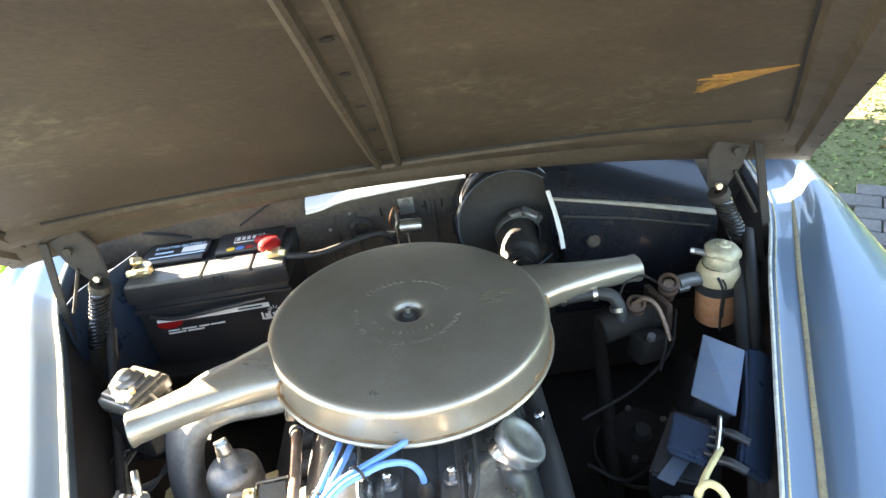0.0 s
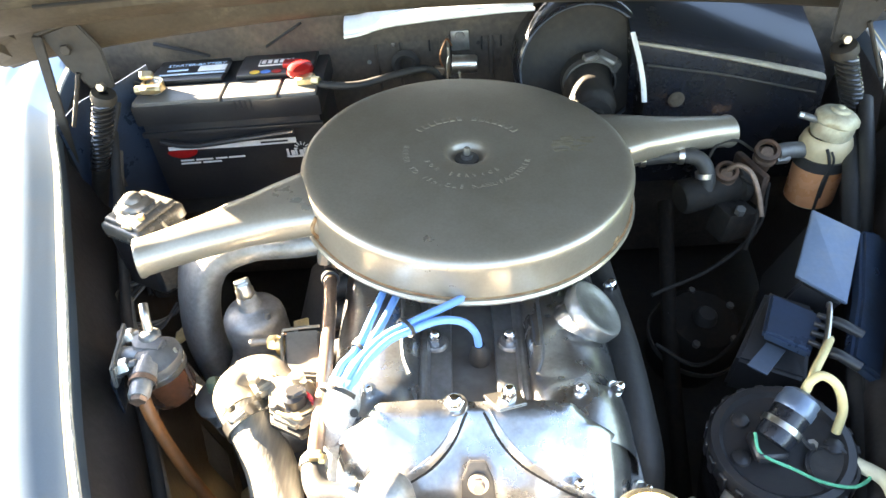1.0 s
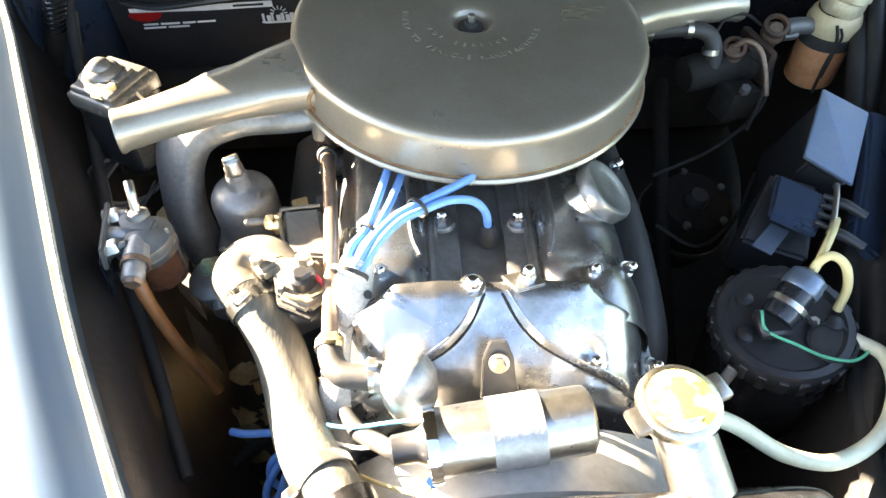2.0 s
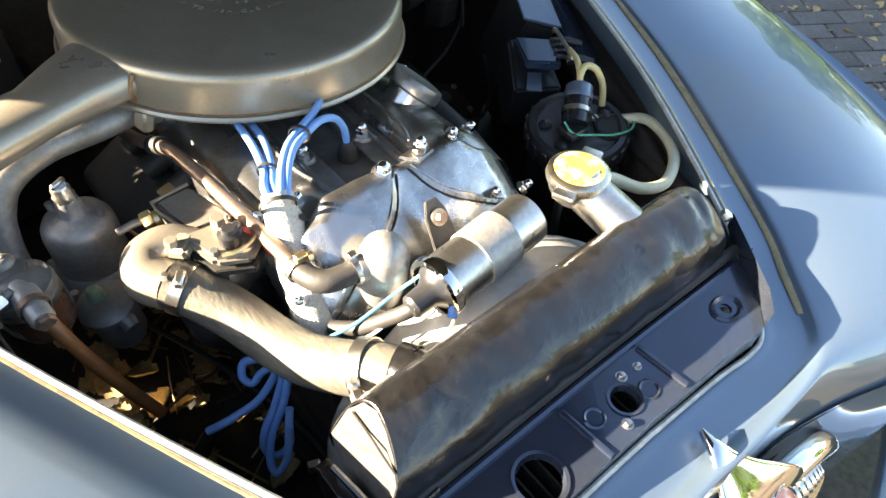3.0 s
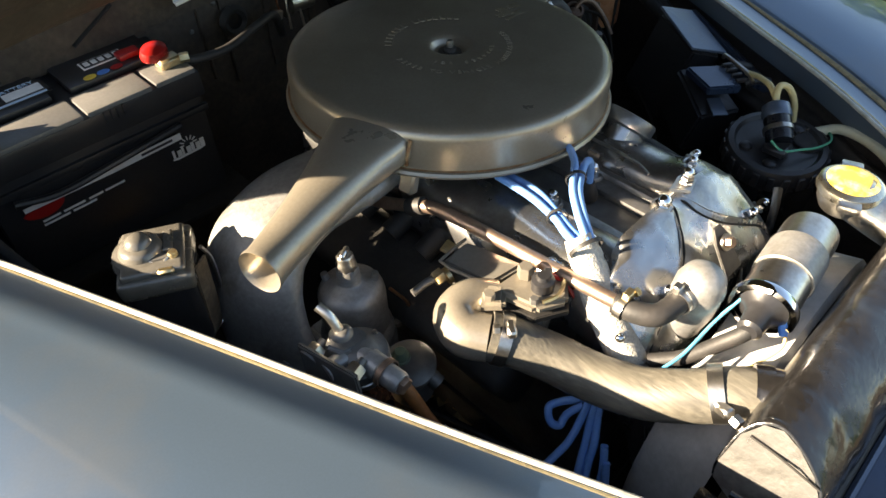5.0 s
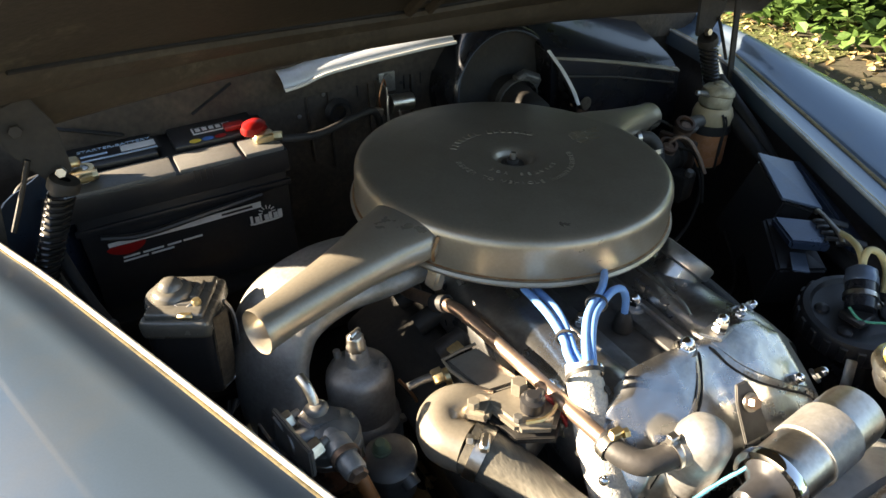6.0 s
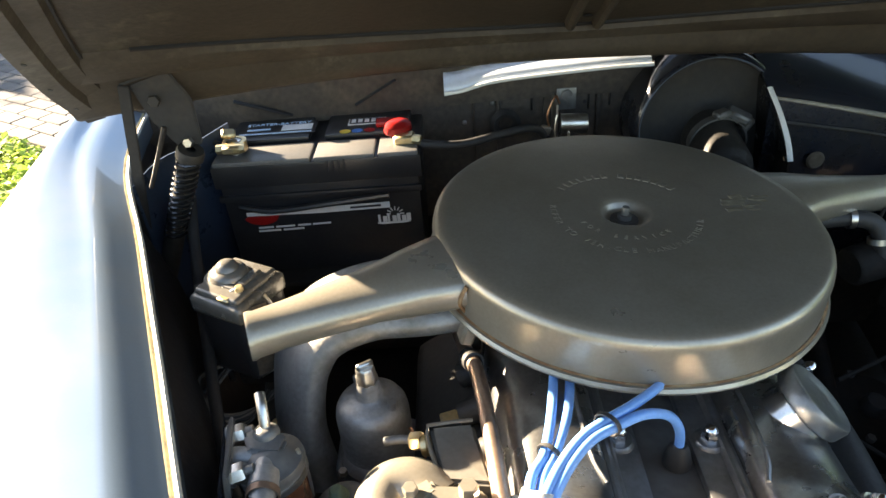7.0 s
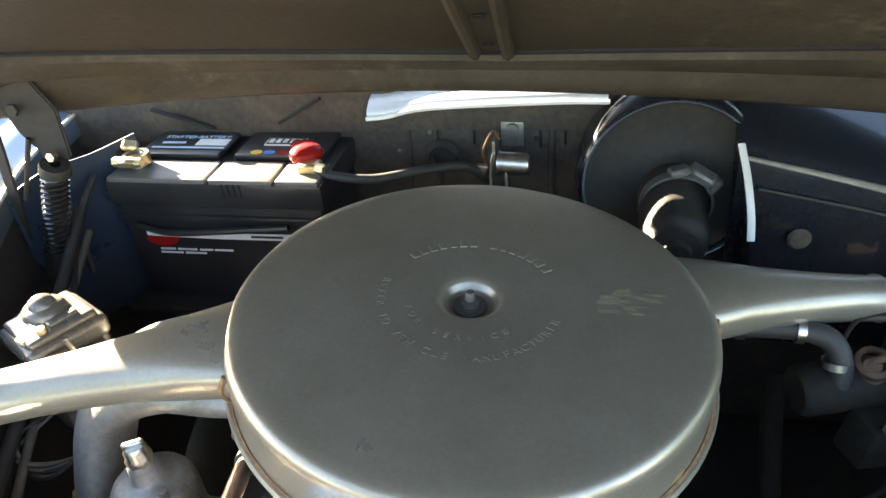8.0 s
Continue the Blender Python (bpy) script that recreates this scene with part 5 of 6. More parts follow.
rail = thing("heater_pipe", (-.255, .5, .87), "copper-stained steel heater pipe with a rubber elbow", "pipe")
part("pipe", tube([(-.282, .760, .838), (-.278, .715, .848), (-.272, .675, .862), (-.267, .652, .871), (-.2635, .632, .8775), (-.260, .605, .8795), (-.255, .55, .881), (-.250, .47, .884), (-.248, .42, .887), (-.246, .398, .888)], .0074, 14, 6), "old_copper", rail)
part("pipe_union", lathe([(.0078, -.014), (.0106, -.013), (.0110, 0), (.0100, .009), (.0078, .010)], (-.2685, .658, .868), (-.25, .85, -.42), 16), "black_rubber", rail, "dusty union sleeve")
part("rubber_elbow", tube([(-.247, .404, .887), (-.245, .384, .888), (-.236, .368, .889), (-.216, .362, .890), (-.200, .360, .891)], .0110, 16, 6), "black_rubber", rail, "black rubber elbow")
part("clip", ring_band((-.247, .396, .887), (0, 1, 0), .0114, .008, .0014, 22), "steel", rail)
part("clip", ring_band((-.208, .361, .8905), (1, 0, 0), .0114, .008, .0014, 22), "steel", rail)
part("clip_screw", join(box(-.243, .395, .902, .012, .008, .008, .001, 1), hex_nut((-.238, .392, .902), (1, -.2, 0), .008, .005)), "brass", rail)
part("clip_screw", box(-.208, .366, .904, .009, .008, .010, .001, 1), "steel", rail)
bulb = thing("water_outlet", (-.18, .358, .84), "rounded alloy water outlet on the engine front", "outlet")
part("dome", lathe([(0, .026), (.012, .024), (.020, .016), (.024, .004), (.024, -.03), (.020, -.06)], (-.180, .357, .892), (0, -.12, 1), 30), "cast", bulb, "domed alloy end")
part("stub", tube([(-.205, .361, .891), (-.19, .358, .891)], .0135, 16, 2), "cast", bulb)

# ---- ignition leads ----
sl = thing("lead_sleeve", (-.25, .40, .84), "woven pale sleeve round the ignition leads", "sleeve")
part("sleeve", tube([(-.222, .470, .912), (-.226, .456, .898), (-.236, .418, .856), (-.246, .380, .825), (-.250, .350, .785)], .019, 18, 6, .8, radii=[.0150, .0175, .0200, .0200, .018]), "sleeve", sl)
part("hole", lathe([(0, .001), (.004, .001), (.004, 0)], (-.214, .440, .898), (.5, -.5, .8), 12), "black_dirt", sl)
part("band", ring_band((-.229, .455, .911), (.3, .8, .35), .0165, .004, .0012, 20), "black_rubber", sl)
LEADS = [[(-.224, .458, .914), (-.208, .482, .923), (-.188, .504, .927), (-.166, .520, .926), (-.138, .540, .922), (-.105, .575, .908), (-.08, .62, .89)],
         [(-.219, .456, .912), (-.202, .480, .922), (-.182, .501, .926), (-.160, .515, .924), (-.135, .528, .921), (-.112, .537, .908), (-.099, .541, .885), (-.096, .542, .855)],
         [(-.234, .460, .912), (-.228, .482, .914), (-.216, .504, .911), (-.205, .545, .909), (-.195, .60, .900)],
         [(-.226, .454, .910), (-.220, .480, .912), (-.208, .504, .909), (-.192, .545, .907), (-.180, .60, .895)]]
for q in LEADS:
    o = thing("ignition_lead", q[0], "blue ignition lead running under the air cleaner", "lead", "ignition leads")
    part("lead", tube(q, .0042, 10, 8), "lead", o)
for q in ((-.166, .517, .925), (-.212, .503, .910)):
    o = thing("cable_tie", q, "black cable tie round the blue leads", "cable tie", "cable ties")
    part("strap", ring_band(q, (.6, .7, .05), .010, .0035, .0012, 18), "black_rubber", o)

# ---- engine ----
eng = thing("engine", (CX, .6, .45), "alloy eight-cylinder engine with a polished front cover", "engine")
part("block", box(CX, .62, .64, .30, .46, .34, .02, 2), "valley", eng, "dark grimy block")
# front cover: two rounded lobes side by side over a hollow middle, leaning with the car
EX = -.103                                       # the engine's own centre line
CREST = ((0, .9050), (.02, .9070), (.05, .9080), (.08, .9040), (.10, .8990), (.12, .8860), (.134, .8690), (.143, .8480), (.147, .8200), (.1495, .77), (.16, .74))
FRONT = ((.330, .130), (.340, .112), (.348, .088), (.356, .066), (.366, .0520), (.378, .0395), (.390, .0295), (.402, .0205), (.415, .0112), (.425, .0046), (.432, .0012), (.438, 0), (.47, 0))
SEAM = ((.366, .128), (.372, .100), (.380, .070), (.392, .041), (.404, .026), (.415, .017), (.430, .008), (.445, .006))


def run(table, v):
    """Straight steps through a table of pairs."""
    for (x0, y0), (x1, y1) in zip(table, table[1:]):
        if v <= x1:
            f = max(0.0, (v - x0) / (x1 - x0))
            return y0 + (y1 - y0) * f
    return table[-1][1]


def ease(v):
    v = min(1.0, max(0.0, v))
    return v * v * (3 - 2 * v)


def lean(sx, y, h):
    """From the engine's own axes to the world."""
    return Vector((EX + sx, y, h - .07 * sx))


def lobe_h(sx, y):
    """Height of the front cover at a distance from the centre line."""
    u = abs(sx)
    h = run(CREST, u) - run(FRONT, y)
    turn_in = ease((u - .085) / .03) if y > .402 else 0.0
    if turn_in:                                  # the outer back corner is rounded in plan
        d = math.hypot(max(0, u - .10), max(0, y - .412))
        h = h * (1 - turn_in) + turn_in * min(h, run(CREST, .10 + d))
    if y > .441:
        h -= .060 * ease((y - .441) / .011)
    if y < .445:
        h -= .0050 * (1 - ease((u - run(SEAM, y) + .001) / .006)) * ease((.440 - y) / .03)
    for k in (-1, 1):
        du, dy = sx - k * .086, y - .386
        along, off = du * .75 - k * dy * .65, du * .65 * k + dy * .75
        h -= .0050 * math.exp(-(along / .0150) ** 2 - (off / .0105) ** 2)
    return h


ss = [-.1495 + .299 * i / 90 for i in range(91)]
ys = [.330 + .030 * i / 10 for i in range(10)] + [.360 + .0925 * i / 42 for i in range(43)]
grid = [[lean(sx, y, lobe_h(sx, y)) for y in ys] for sx in ss]
for row in grid:
    for v in row:                                # a hand-finished casting is never quite even
        v.z += .0009 * noise.noise(v * 38) + .0004 * noise.noise(v * 110)
fcov = part("front_cover", sheet(grid), "polish", eng, "polished twin-lobed front cover", 60)


def on_cover(sx, y, up=0.0):
    return lean(sx, y, lobe_h(sx, y) + up)


for k in (-1, 1):
    part("cover_seam", tube([on_cover(k * u, y, .0003) for y, u in SEAM], .0013, 8, 6), "seam", fcov, "dark gasket line round the lobe")
    part("seam_bead", tube([on_cover(k * (u + .0045), y + .003, .0002) for y, u in SEAM[:-1]], .0010, 8, 6), "polish", fcov, "raised casting edge")
    q = on_cover(k * .086, .386, -.001)
    part("boss_stud", hex_nut(q, (.10 * k, -.62, .75), .0105, .011, True), "chrome", fcov, "chrome nut sunk in its recess")
    part("stud_washer", lathe([(.005, .001), (.0085, .001), (.0088, -.001)], q, (.10 * k, -.62, .75), 18), "steel", fcov)
part("cover_nut", hex_nut((-.121, .438, .9055), (0, -.15, 1), .0155, .007, True), "chrome", fcov, "domed nut")
part("nut_washer", lathe([(.006, .0015), (.0112, .0015), (.0118, 0), (.0118, -.004)], (-.121, .438, .9060), (0, -.15, 1), 22), "steel", fcov)
part("lift_bracket", slab([(-.096, .446, .9090), (-.064, .453, .9070), (-.055, .436, .9058), (-.082, .428, .9075)], .004, .0014), "steel", fcov, "bright lifting bracket")
part("bracket_nut", hex_nut((-.073, .440, .9080), (.12, 0, 1), .0125, .012, True), "chrome", fcov, "tall chrome nut")
# long covers down both banks, lower than the front cover
BANK = ((.054, .812), (.0555, .846), (.060, .864), (.068, .8725), (.084, .8760), (.100, .8765), (.116, .8735), (.130, .8660), (.142, .8520), (.150, .834), (.153, .805))


def bank(k):
    rows = []
    for y, up in ((.418, .004), (.436, .008), (.448, .010), (.462, .011), (.476, .009), (.492, .003), (.510, .0005), (.55, 0), (.62, 0), (.70, -.001), (.80, -.002), (.90, -.003)):
        rows.append([lean(k * u, y, h + up * ease((u - .05) / .03)) for u, h in BANK])
    return sheet(dense(rows, 3, 3))


for k in (-1, 1):
    rkc = part("rocker_cover", bank(k), "polish", eng, "smooth alloy cover along the cylinder bank", 60)
    for u, y, h, ax in (((.1015, .470, .884, (-.15 * k, -.45, .85)), (.138, .484, .866, (.45 * k, -.3, .8)), (.146, .392, .838, (.6 * k, -.4, .7)))):
        part("cover_nut", hex_nut(lean(k * u, y, h), ax, .0105, .009, True), "chrome", rkc, "chrome domed nut")
        part("cover_washer", lathe([(.004, .0012), (.0082, .0012), (.0085, -.002)], lean(k * u, y, h), ax, 16), "steel", rkc)
    part("cover_flange", tube([lean(k * .0535, y, .852) for y in (.456, .6, .8)], .0042, 8, 3), "valley", rkc)
    part("cover_crease", tube([lean(k * .064, .500, .8715), lean(k * .072, .53, .8745), lean(k * .074, .62, .8750), lean(k * .074, .78, .873)], .0022, 8, 4), "valley", rkc)
fill = part("filler_neck", lathe([(.030, -.05), (.030, .004), (.032, .006)], (.019, .574, .862), (.66, -.05, .75), 32), "polish", eng)
part("filler_cap", lathe([(.029, .002), (.0345, .004), (.0350, .006), (.0350, .017), (.0335, .020), (.029, .021), (.024, .0185), (.010, .019), (0, .019)], (.020, .574, .865), (.66, -.05, .75), 44), "valley", fill, "round alloy oil filler cap")
# far-bank manifold and valley
part("manifold", tube([(.060, .42, .70), (.066, .45, .765), (.064, .50, .795), (.062, .58, .810), (.060, .66, .806), (.058, .78, .80)], .022, 18, 6, 1.3), "black_dirt", eng, "dark exhaust manifold")
part("manifold_nut", hex_nut((.062, .648, .834), (.2, -.3, 1), .014, .009, True), "chrome", eng)
part("valley_plate", slab([tuple(lean(-.056, .452, .840)), tuple(lean(.056, .452, .840)), tuple(lean(.056, .80, .840)), tuple(lean(-.056, .80, .840))], .03, .002), "dark_cast", eng, "dull alloy valley cover")
for k in (-1, 1):
    pad = box(k * .038, .585, .843, .030, .25, .012, .004, 2)
    pad.transform(Matrix.Translation((EX, 0, 0)))
    for v in pad.verts:
        v.co.z -= .07 * (v.co.x - EX)
    part("valley_pad", pad, "valley", eng, "raised machined pad")
    part("valley_wall", tube([lean(k * .0500, .458, .846), lean(k * .0505, .60, .847), lean(k * .0510, .78, .846)], .0055, 10, 3, 1.6), "valley", eng)
    q = lean(k * .0400, .560, .846)
    part("valley_boss", lathe([(.0155, -.006), (.014, .004), (.0115, .0065), (0, .0065)], q, (0, 0, 1), 20), "valley", eng)
    part("valley_nut", hex_nut(q + Vector((0, 0, .006)), (0, 0, 1), .0135, .009, True), "chrome", eng, "chrome domed nut")
part("plug_cap", lathe([(0, .024), (.006, .024), (.009, .018), (.012, .006), (.012, 0)], (-.096, .542, .842), seg=16), "black_rubber", eng)
part("near_bank_cover", box(-.275, .64, .745, .10, .34, .09, .02, 3, (0, -30, 0)), "black_dirt", eng)
for k in range(6):
    part("inlet_runner", tube([(-.19, .52 + k * .055, .825), (-.23, .525 + k * .055, .832), (-.28, .53 + k * .055, .81)], .014, 12, 4), "black_dirt", eng)

# ---- coil ----
coil = thing("ignition_coil", (-.10, .307, .86), "silver ignition coil with a grey band and wires", "coil")
CD = Vector((.107, .010, .004)).normalized()
C0 = Vector((-.163, .302, .889))
part("can", lathe([(0, .126), (.022, .126), (.0262, .123), (.0270, .117), (.0270, .004), (.026, 0)], C0, CD, 36), "steel", coil, "silver can")
part("band", ring_band(C0 + CD * .066, CD, .0271, .040, .0018, 36), "cast", coil, "dull clamp band")
part("rim", lathe([(.026, .006), (.0305, .006), (.0312, .002), (.0305, -.003), (.0255, -.004), (.0255, .003)], C0, CD, 36), "chrome", coil)
part("tower", lathe([(.023, .0), (.016, -.006), (.0125, -.012), (.0115, -.030), (.008, -.033), (0, -.033)], C0, CD, 24), "plastic", coil, "black coil tower")
part("clip_bolt", box(-.09, .318, .870, .02, .01, .012, .002, 1), "steel", coil)
part("bracket", slab([(-.1105, .384, .9005), (-.0965, .384, .9000), (-.0905, .374, .8880), (-.0880, .352, .8560), (-.1200, .352, .8580), (-.1170, .374, .8890)], .003, .001), "dark_cast", coil, "bolted bracket")
part("bracket_bolt", hex_nut((-.1035, .3700, .8872), (0, -.83, .55), .0100, .008), "old_copper", coil, "copper coloured bolt")
part("bracket_washer", lathe([(.005, .002), (.0088, .002), (.0090, 0)], (-.1035, .3706, .8868), (0, -.83, .55), 20), "steel", coil)
for nm, mt, pts in (("cyan_wire", "wire_cyan", [(-.156, .316, .905), (-.165, .322, .890), (-.19, .330, .872), (-.23, .335, .855), (-.262, .345, .845)]),
                    ("white_wire", "wire_white", [(-.185, .300, .885), (-.20, .312, .868), (-.225, .318, .852), (-.255, .33, .845)]),
                    ("yellow_wire", "yellow_hose", [(-.158, .283, .882), (-.17, .272, .868), (-.195, .282, .855), (-.22, .295, .848), (-.245, .31, .842)])):
    o = thing(nm, pts[0], "thin " + nm.split("_")[0] + " wire at the ignition coil", "wire")
    part("strand", tube(pts, .0017, 8, 8), mt, o)
    part("terminal", tube([pts[0], tuple(Vector(pts[0]).lerp(Vector(pts[1]), .6))], .0042, 8, 1), "blue_dot" if nm == "yellow_wire" else "brass", o)
o = thing("coil_lead", (-.19, .30, .88), "black high-tension lead from the coil", "lead")
part("lead", tube([(-.172, .302, .889), (-.19, .300, .884), (-.205, .315, .865), (-.225, .335, .845), (-.24, .36, .83)], .0075, 12, 6), "black_rubber", o)

# ---- radiator ----
rad = thing("radiator", (CX, .215, .45), "black-painted radiator with a dusty top tank", "radiator")
tk = []
PROF = ((-.036, .78), (-.0405, .835), (-.0395, .858), (-.034, .877), (-.0215, .8905), (-.003, .9015), (.013, .9065), (.027, .9025), (.038, .887), (.042, .860), (.040, .835))


def tank_end_x(z):
    """The slanting end of the tank: nearly upright below, leaning in above."""
    return -.2800 + max(-.026, (z - .907) * .55)


for i in (0, 1, 2):
    tk.append([Vector((tank_end_x(z) + (0, .0012, .004)[i], .218 + dy * (.955, .99, 1)[i], z - (.0022, .0006, 0)[i])) for dy, z in PROF])
for x, s_, dz in ((-.255, 1.0, .001), (-.20, 1.0, .001), (-.12, 1.0, .002), (0, 1.0, .002), (.07, 1.0, 0), (.112, .98, -.002), (.130, .90, -.008), (.142, .72, -.020), (.147, .50, -.034)):
    tk.append([Vector((x, .218 + dy * s_, .838 + (z - .838) * (s_ if z > .838 else 1) + dz)) for dy, z in PROF])
grid = dense(tk, 7, 3)
for row in grid:
    for v in row:
        if v.x > -.275:                          # a knocked-about tank: shallow dents
            d = .0034 * noise.noise(Vector((v.x * 20, v.y * 40, 3.1))) + .0016 * noise.noise(v * 60) + .0007 * noise.noise(v * 140)
            for fx, dep in ((-.232, .0022), (-.170, .0016), (-.112, .0034), (-.055, .0014), (.012, .0030), (.060, .0012), (.103, .0026)):
                d -= dep * math.exp(-((v.x - fx - .25 * (v.y - .218)) / .006) ** 2)   # pinched folds across the tank
            v += Vector((0, -.4, .8)) * d
tank = part("top_tank", sheet(grid), "black_paint", rad, "rounded black top tank", 60)
for q, mt in ((tk[0], "tank_worn"), (tk[-1], "black_paint")):
    bmq = bmesh.new()
    bmq.faces.new([bmq.verts.new(v) for v in q])
    part("tank_end", bmq, mt, tank, "bare worn end of the tank" if mt == "tank_worn" else "")
part("end_seam", tube([(-.2935, .190, .884), (-.293, .205, .8865), (-.2915, .225, .8885), (-.2905, .248, .889)], .0011, 6, 3), "seam", tank, "dark solder line")
part("end_bracket", slab([(-.316, .236, .846), (-.309, .170, .840), (-.309, .170, .770), (-.316, .236, .770)], .003, .001), "black_paint", rad, "black end bracket")
part("bracket_lip", tube([(-.319, .238, .848), (-.314, .20, .846), (-.311, .168, .842)], .0032, 8, 3), "black_paint", rad)
part("bracket_foot", box(-.290, .172, .832, .055, .006, .030, .002, 1, (0, 0, 4)), "black_paint", rad)
part("inlet_stub", tube([(-.225, .255, .866), (-.232, .268, .864)], .0255, 22, 2), "black_paint", rad)
part("inlet_bulge", lathe([(.034, -.02), (.031, .0), (.0255, .012), (.0235, .03)], (-.222, .238, .868), (-.3, .9, -.05), 26), "black_paint", rad)
part("filler_neck", tube([(.038, .232, .880), (.034, .262, .889), (.028, .292, .901), (.026, .305, .908)], .0235, 22, 4), "steel", rad, "bare metal filler neck")
part("neck_cup", lathe([(.022, -.022), (.027, -.012), (.0285, -.002), (.028, .002)], (.024, .310, .913), (0, 0, 1), 32), "steel", rad)
capr = part("pressure_cap", lathe([(.028, -.004), (.0315, -.003), (.0325, 0), (.0315, .006), (.027, .009), (.022, .0085), (.020, .0095), (.010, .0100), (0, .0100)], (.024, .310, .916), (0, 0, 1), 40), "cap_metal", rad, "bright pressed radiator cap")
# the yellow the cap mirrors, painted on as a disc
part("cap_reflection", lathe([(0, .0112), (.012, .0111), (.0235, .0100), (.0255, .0094)], (.024, .310, .916), (0, 0, 1), 40), "cap_yellow", capr, "yellow reflection painted on the cap's top")
for a in (20, 200):
    part("lug", box(.024 + .034 * math.cos(radians(a)), .310 + .034 * math.sin(radians(a)), .917, .016, .022, .009, .003, 2, (0, 0, a)), "steel", capr)
core = part("core", box(CX, .222, .60, .42, .05, .36, .002), "core", rad, "finned core")
for k in range(44):
    part("fin", box(-.30 + k * .0097, .195, .62, .0012, .006, .34, 0), "core", core)
part("side_channel", box(-.318, .225, .62, .014, .07, .40, .003), "black_paint", rad)
part("side_channel", box(.148, .225, .62, .014, .07, .40, .003), "black_paint", rad)
part("seal_strip", tube([(-.33, .178, .842), (-.10, .180, .842), (.15, .178, .838)], .006, 8, 6), "black_rubber", rad, "black rubber sealing strip")

cowl = thing("fan_cowl", (CX, .285, .60), "pale grey sheet fan cowl behind the radiator", "cowl")
arc = []
for k in range(25):
    a = math.pi * (1.04 - 1.08 * k / 24)
    cxw, czw = -.088, .665
    c, s = math.cos(a), math.sin(a)
    arc.append([Vector((cxw + .215 * c, .262, czw + .195 * s)), Vector((cxw + .214 * c, .268, czw + .203 * s)), Vector((cxw + .205 * c, .300, czw + .197 * s)), Vector((cxw + .196 * c, .325, czw + .185 * s)), Vector((cxw + .190 * c, .332, czw + .178 * s))])
part("arch", sheet(arc, .0018), "shroud", cowl)
part("stud", hex_nut((-.300, .31, .70), (-.9, .3, .2), .012, .012), "steel", cowl)
fan = thing("engine_fan", (CX, .345, .66), "dark engine cooling fan", "fan")
part("hub", lathe([(0, -.02), (.05, -.02), (.055, 0), (.05, .02), (0, .02)], (CX, .345, .66), (0, 1, 0), 24), "black_dirt", fan)
for k in range(6):
    b = box(0, 0, .10, .05, .003, .15, .001, 1, (0, 0, 25))
    b.transform(Matrix.Translation((CX, .345, .66)) @ Matrix.Rotation(k * math.pi / 3, 4, "Y"))
    part("blade", b, "black_dirt", fan)

# loose blue leads hanging below the hose
SPARE = ([(-.285, .395, .800), (-.292, .398, .782), (-.302, .412, .772), (-.313, .418, .768), (-.320, .410, .758), (-.314, .402, .752), (-.303, .402, .760), (-.290, .392, .775)],
         [(-.284, .388, .800), (-.296, .388, .765), (-.318, .386, .745), (-.340, .388, .738), (-.358, .390, .735), (-.372, .396, .728)],
         [(-.282, .384, .800), (-.292, .380, .765), (-.310, .372, .738), (-.328, .364, .722), (-.334, .358, .700), (-.326, .350, .690), (-.312, .346, .705), (-.306, .350, .735), (-.300, .356, .750)],
         [(-.280, .380, .800), (-.287, .376, .768), (-.302, .366, .745), (-.322, .358, .722), (-.336, .345, .70), (-.336, .334, .690), (-.322, .334, .705), (-.308, .346, .738)])
for q in SPARE:
    o = thing("spare_lead", q[0], "loose loop of blue ignition lead hanging in the bay", "lead", "spare leads")
    part("lead", tube(q, .0042, 10, 8), "lead", o)

# hoses and unions at the back of the engine, far bank
bh = thing("heater_hose", (.19, .80, .85), "grey heater hose elbow behind the engine", "hose")
part("hose", tube([(.10, .845, .880), (.145, .846, .882), (.185, .842, .886), (.213, .836, .882), (.224, .826, .866), (.226, .818, .840)], .0105, 14, 6), "black_rubber", bh)
part("clip", ring_band((.222, .826, .862), (.05, -.3, -1), .0112, .007, .0014, 22), "steel", bh)
part("clip", ring_band((.190, .841, .886), (1, -.1, 0), .0112, .007, .0014, 22), "steel", bh)
part("clip", ring_band((.140, .846, .882), (1, 0, 0), .0112, .007, .0014, 22), "steel", bh)
un = thing("brake_union", (.30, .86, .84), "rusty brake unions with thin pipes", "union")
for q, r in (((.312, .855, .865), .015), ((.252, .830, .852), .014)):
    part("cap", lathe([(0, .012), (r * .55, .012), (r * .8, .008), (r, .002), (r * 1.05, -.004), (r * .8, -.010), (r * .8, -.03), (0, -.03)], q, (-.1, -.45, .9), 22), "rusty_steel", un, "rust-red cap")
part("body", lathe([(0, -.05), (.020, -.05), (.024, -.045), (.024, .030), (.028, .034), (.028, .044), (0, .046)], (.240, .832, .832), (1, .25, .05), 22), "bay_shade", un, "brown master cylinder body, bay shade in its colour")
part("flange", box(.292, .845, .838, .012, .07, .05, .006, 2, (0, 0, 14)), "rust_cast", un)
for q, r in (((.312, .853, .876), .0155), ((.252, .828, .863), .0145)):
    part("rim", lathe([(r * .72, -.001), (r * .74, .004), (r * 1.06, .003), (r * 1.10, -.004)], q, (-.1, -.45, .9), 24), "rust_cast", un)
part("sleeve", tube([(.330, .862, .866), (.348, .866, .866), (.372, .870, .862)], .0115, 16, 3), "dark_cast", un, "grey outlet sleeve")
part("feed_pipe", tube([(.252, .826, .868), (.262, .820, .878), (.276, .808, .872), (.284, .790, .850), (.288, .775, .825)], .0036, 10, 6), "rusty_steel", un)
part("nut", hex_nut((.330, .862, .858), (1, 0, .1), .018, .018), "dark_cast", un)
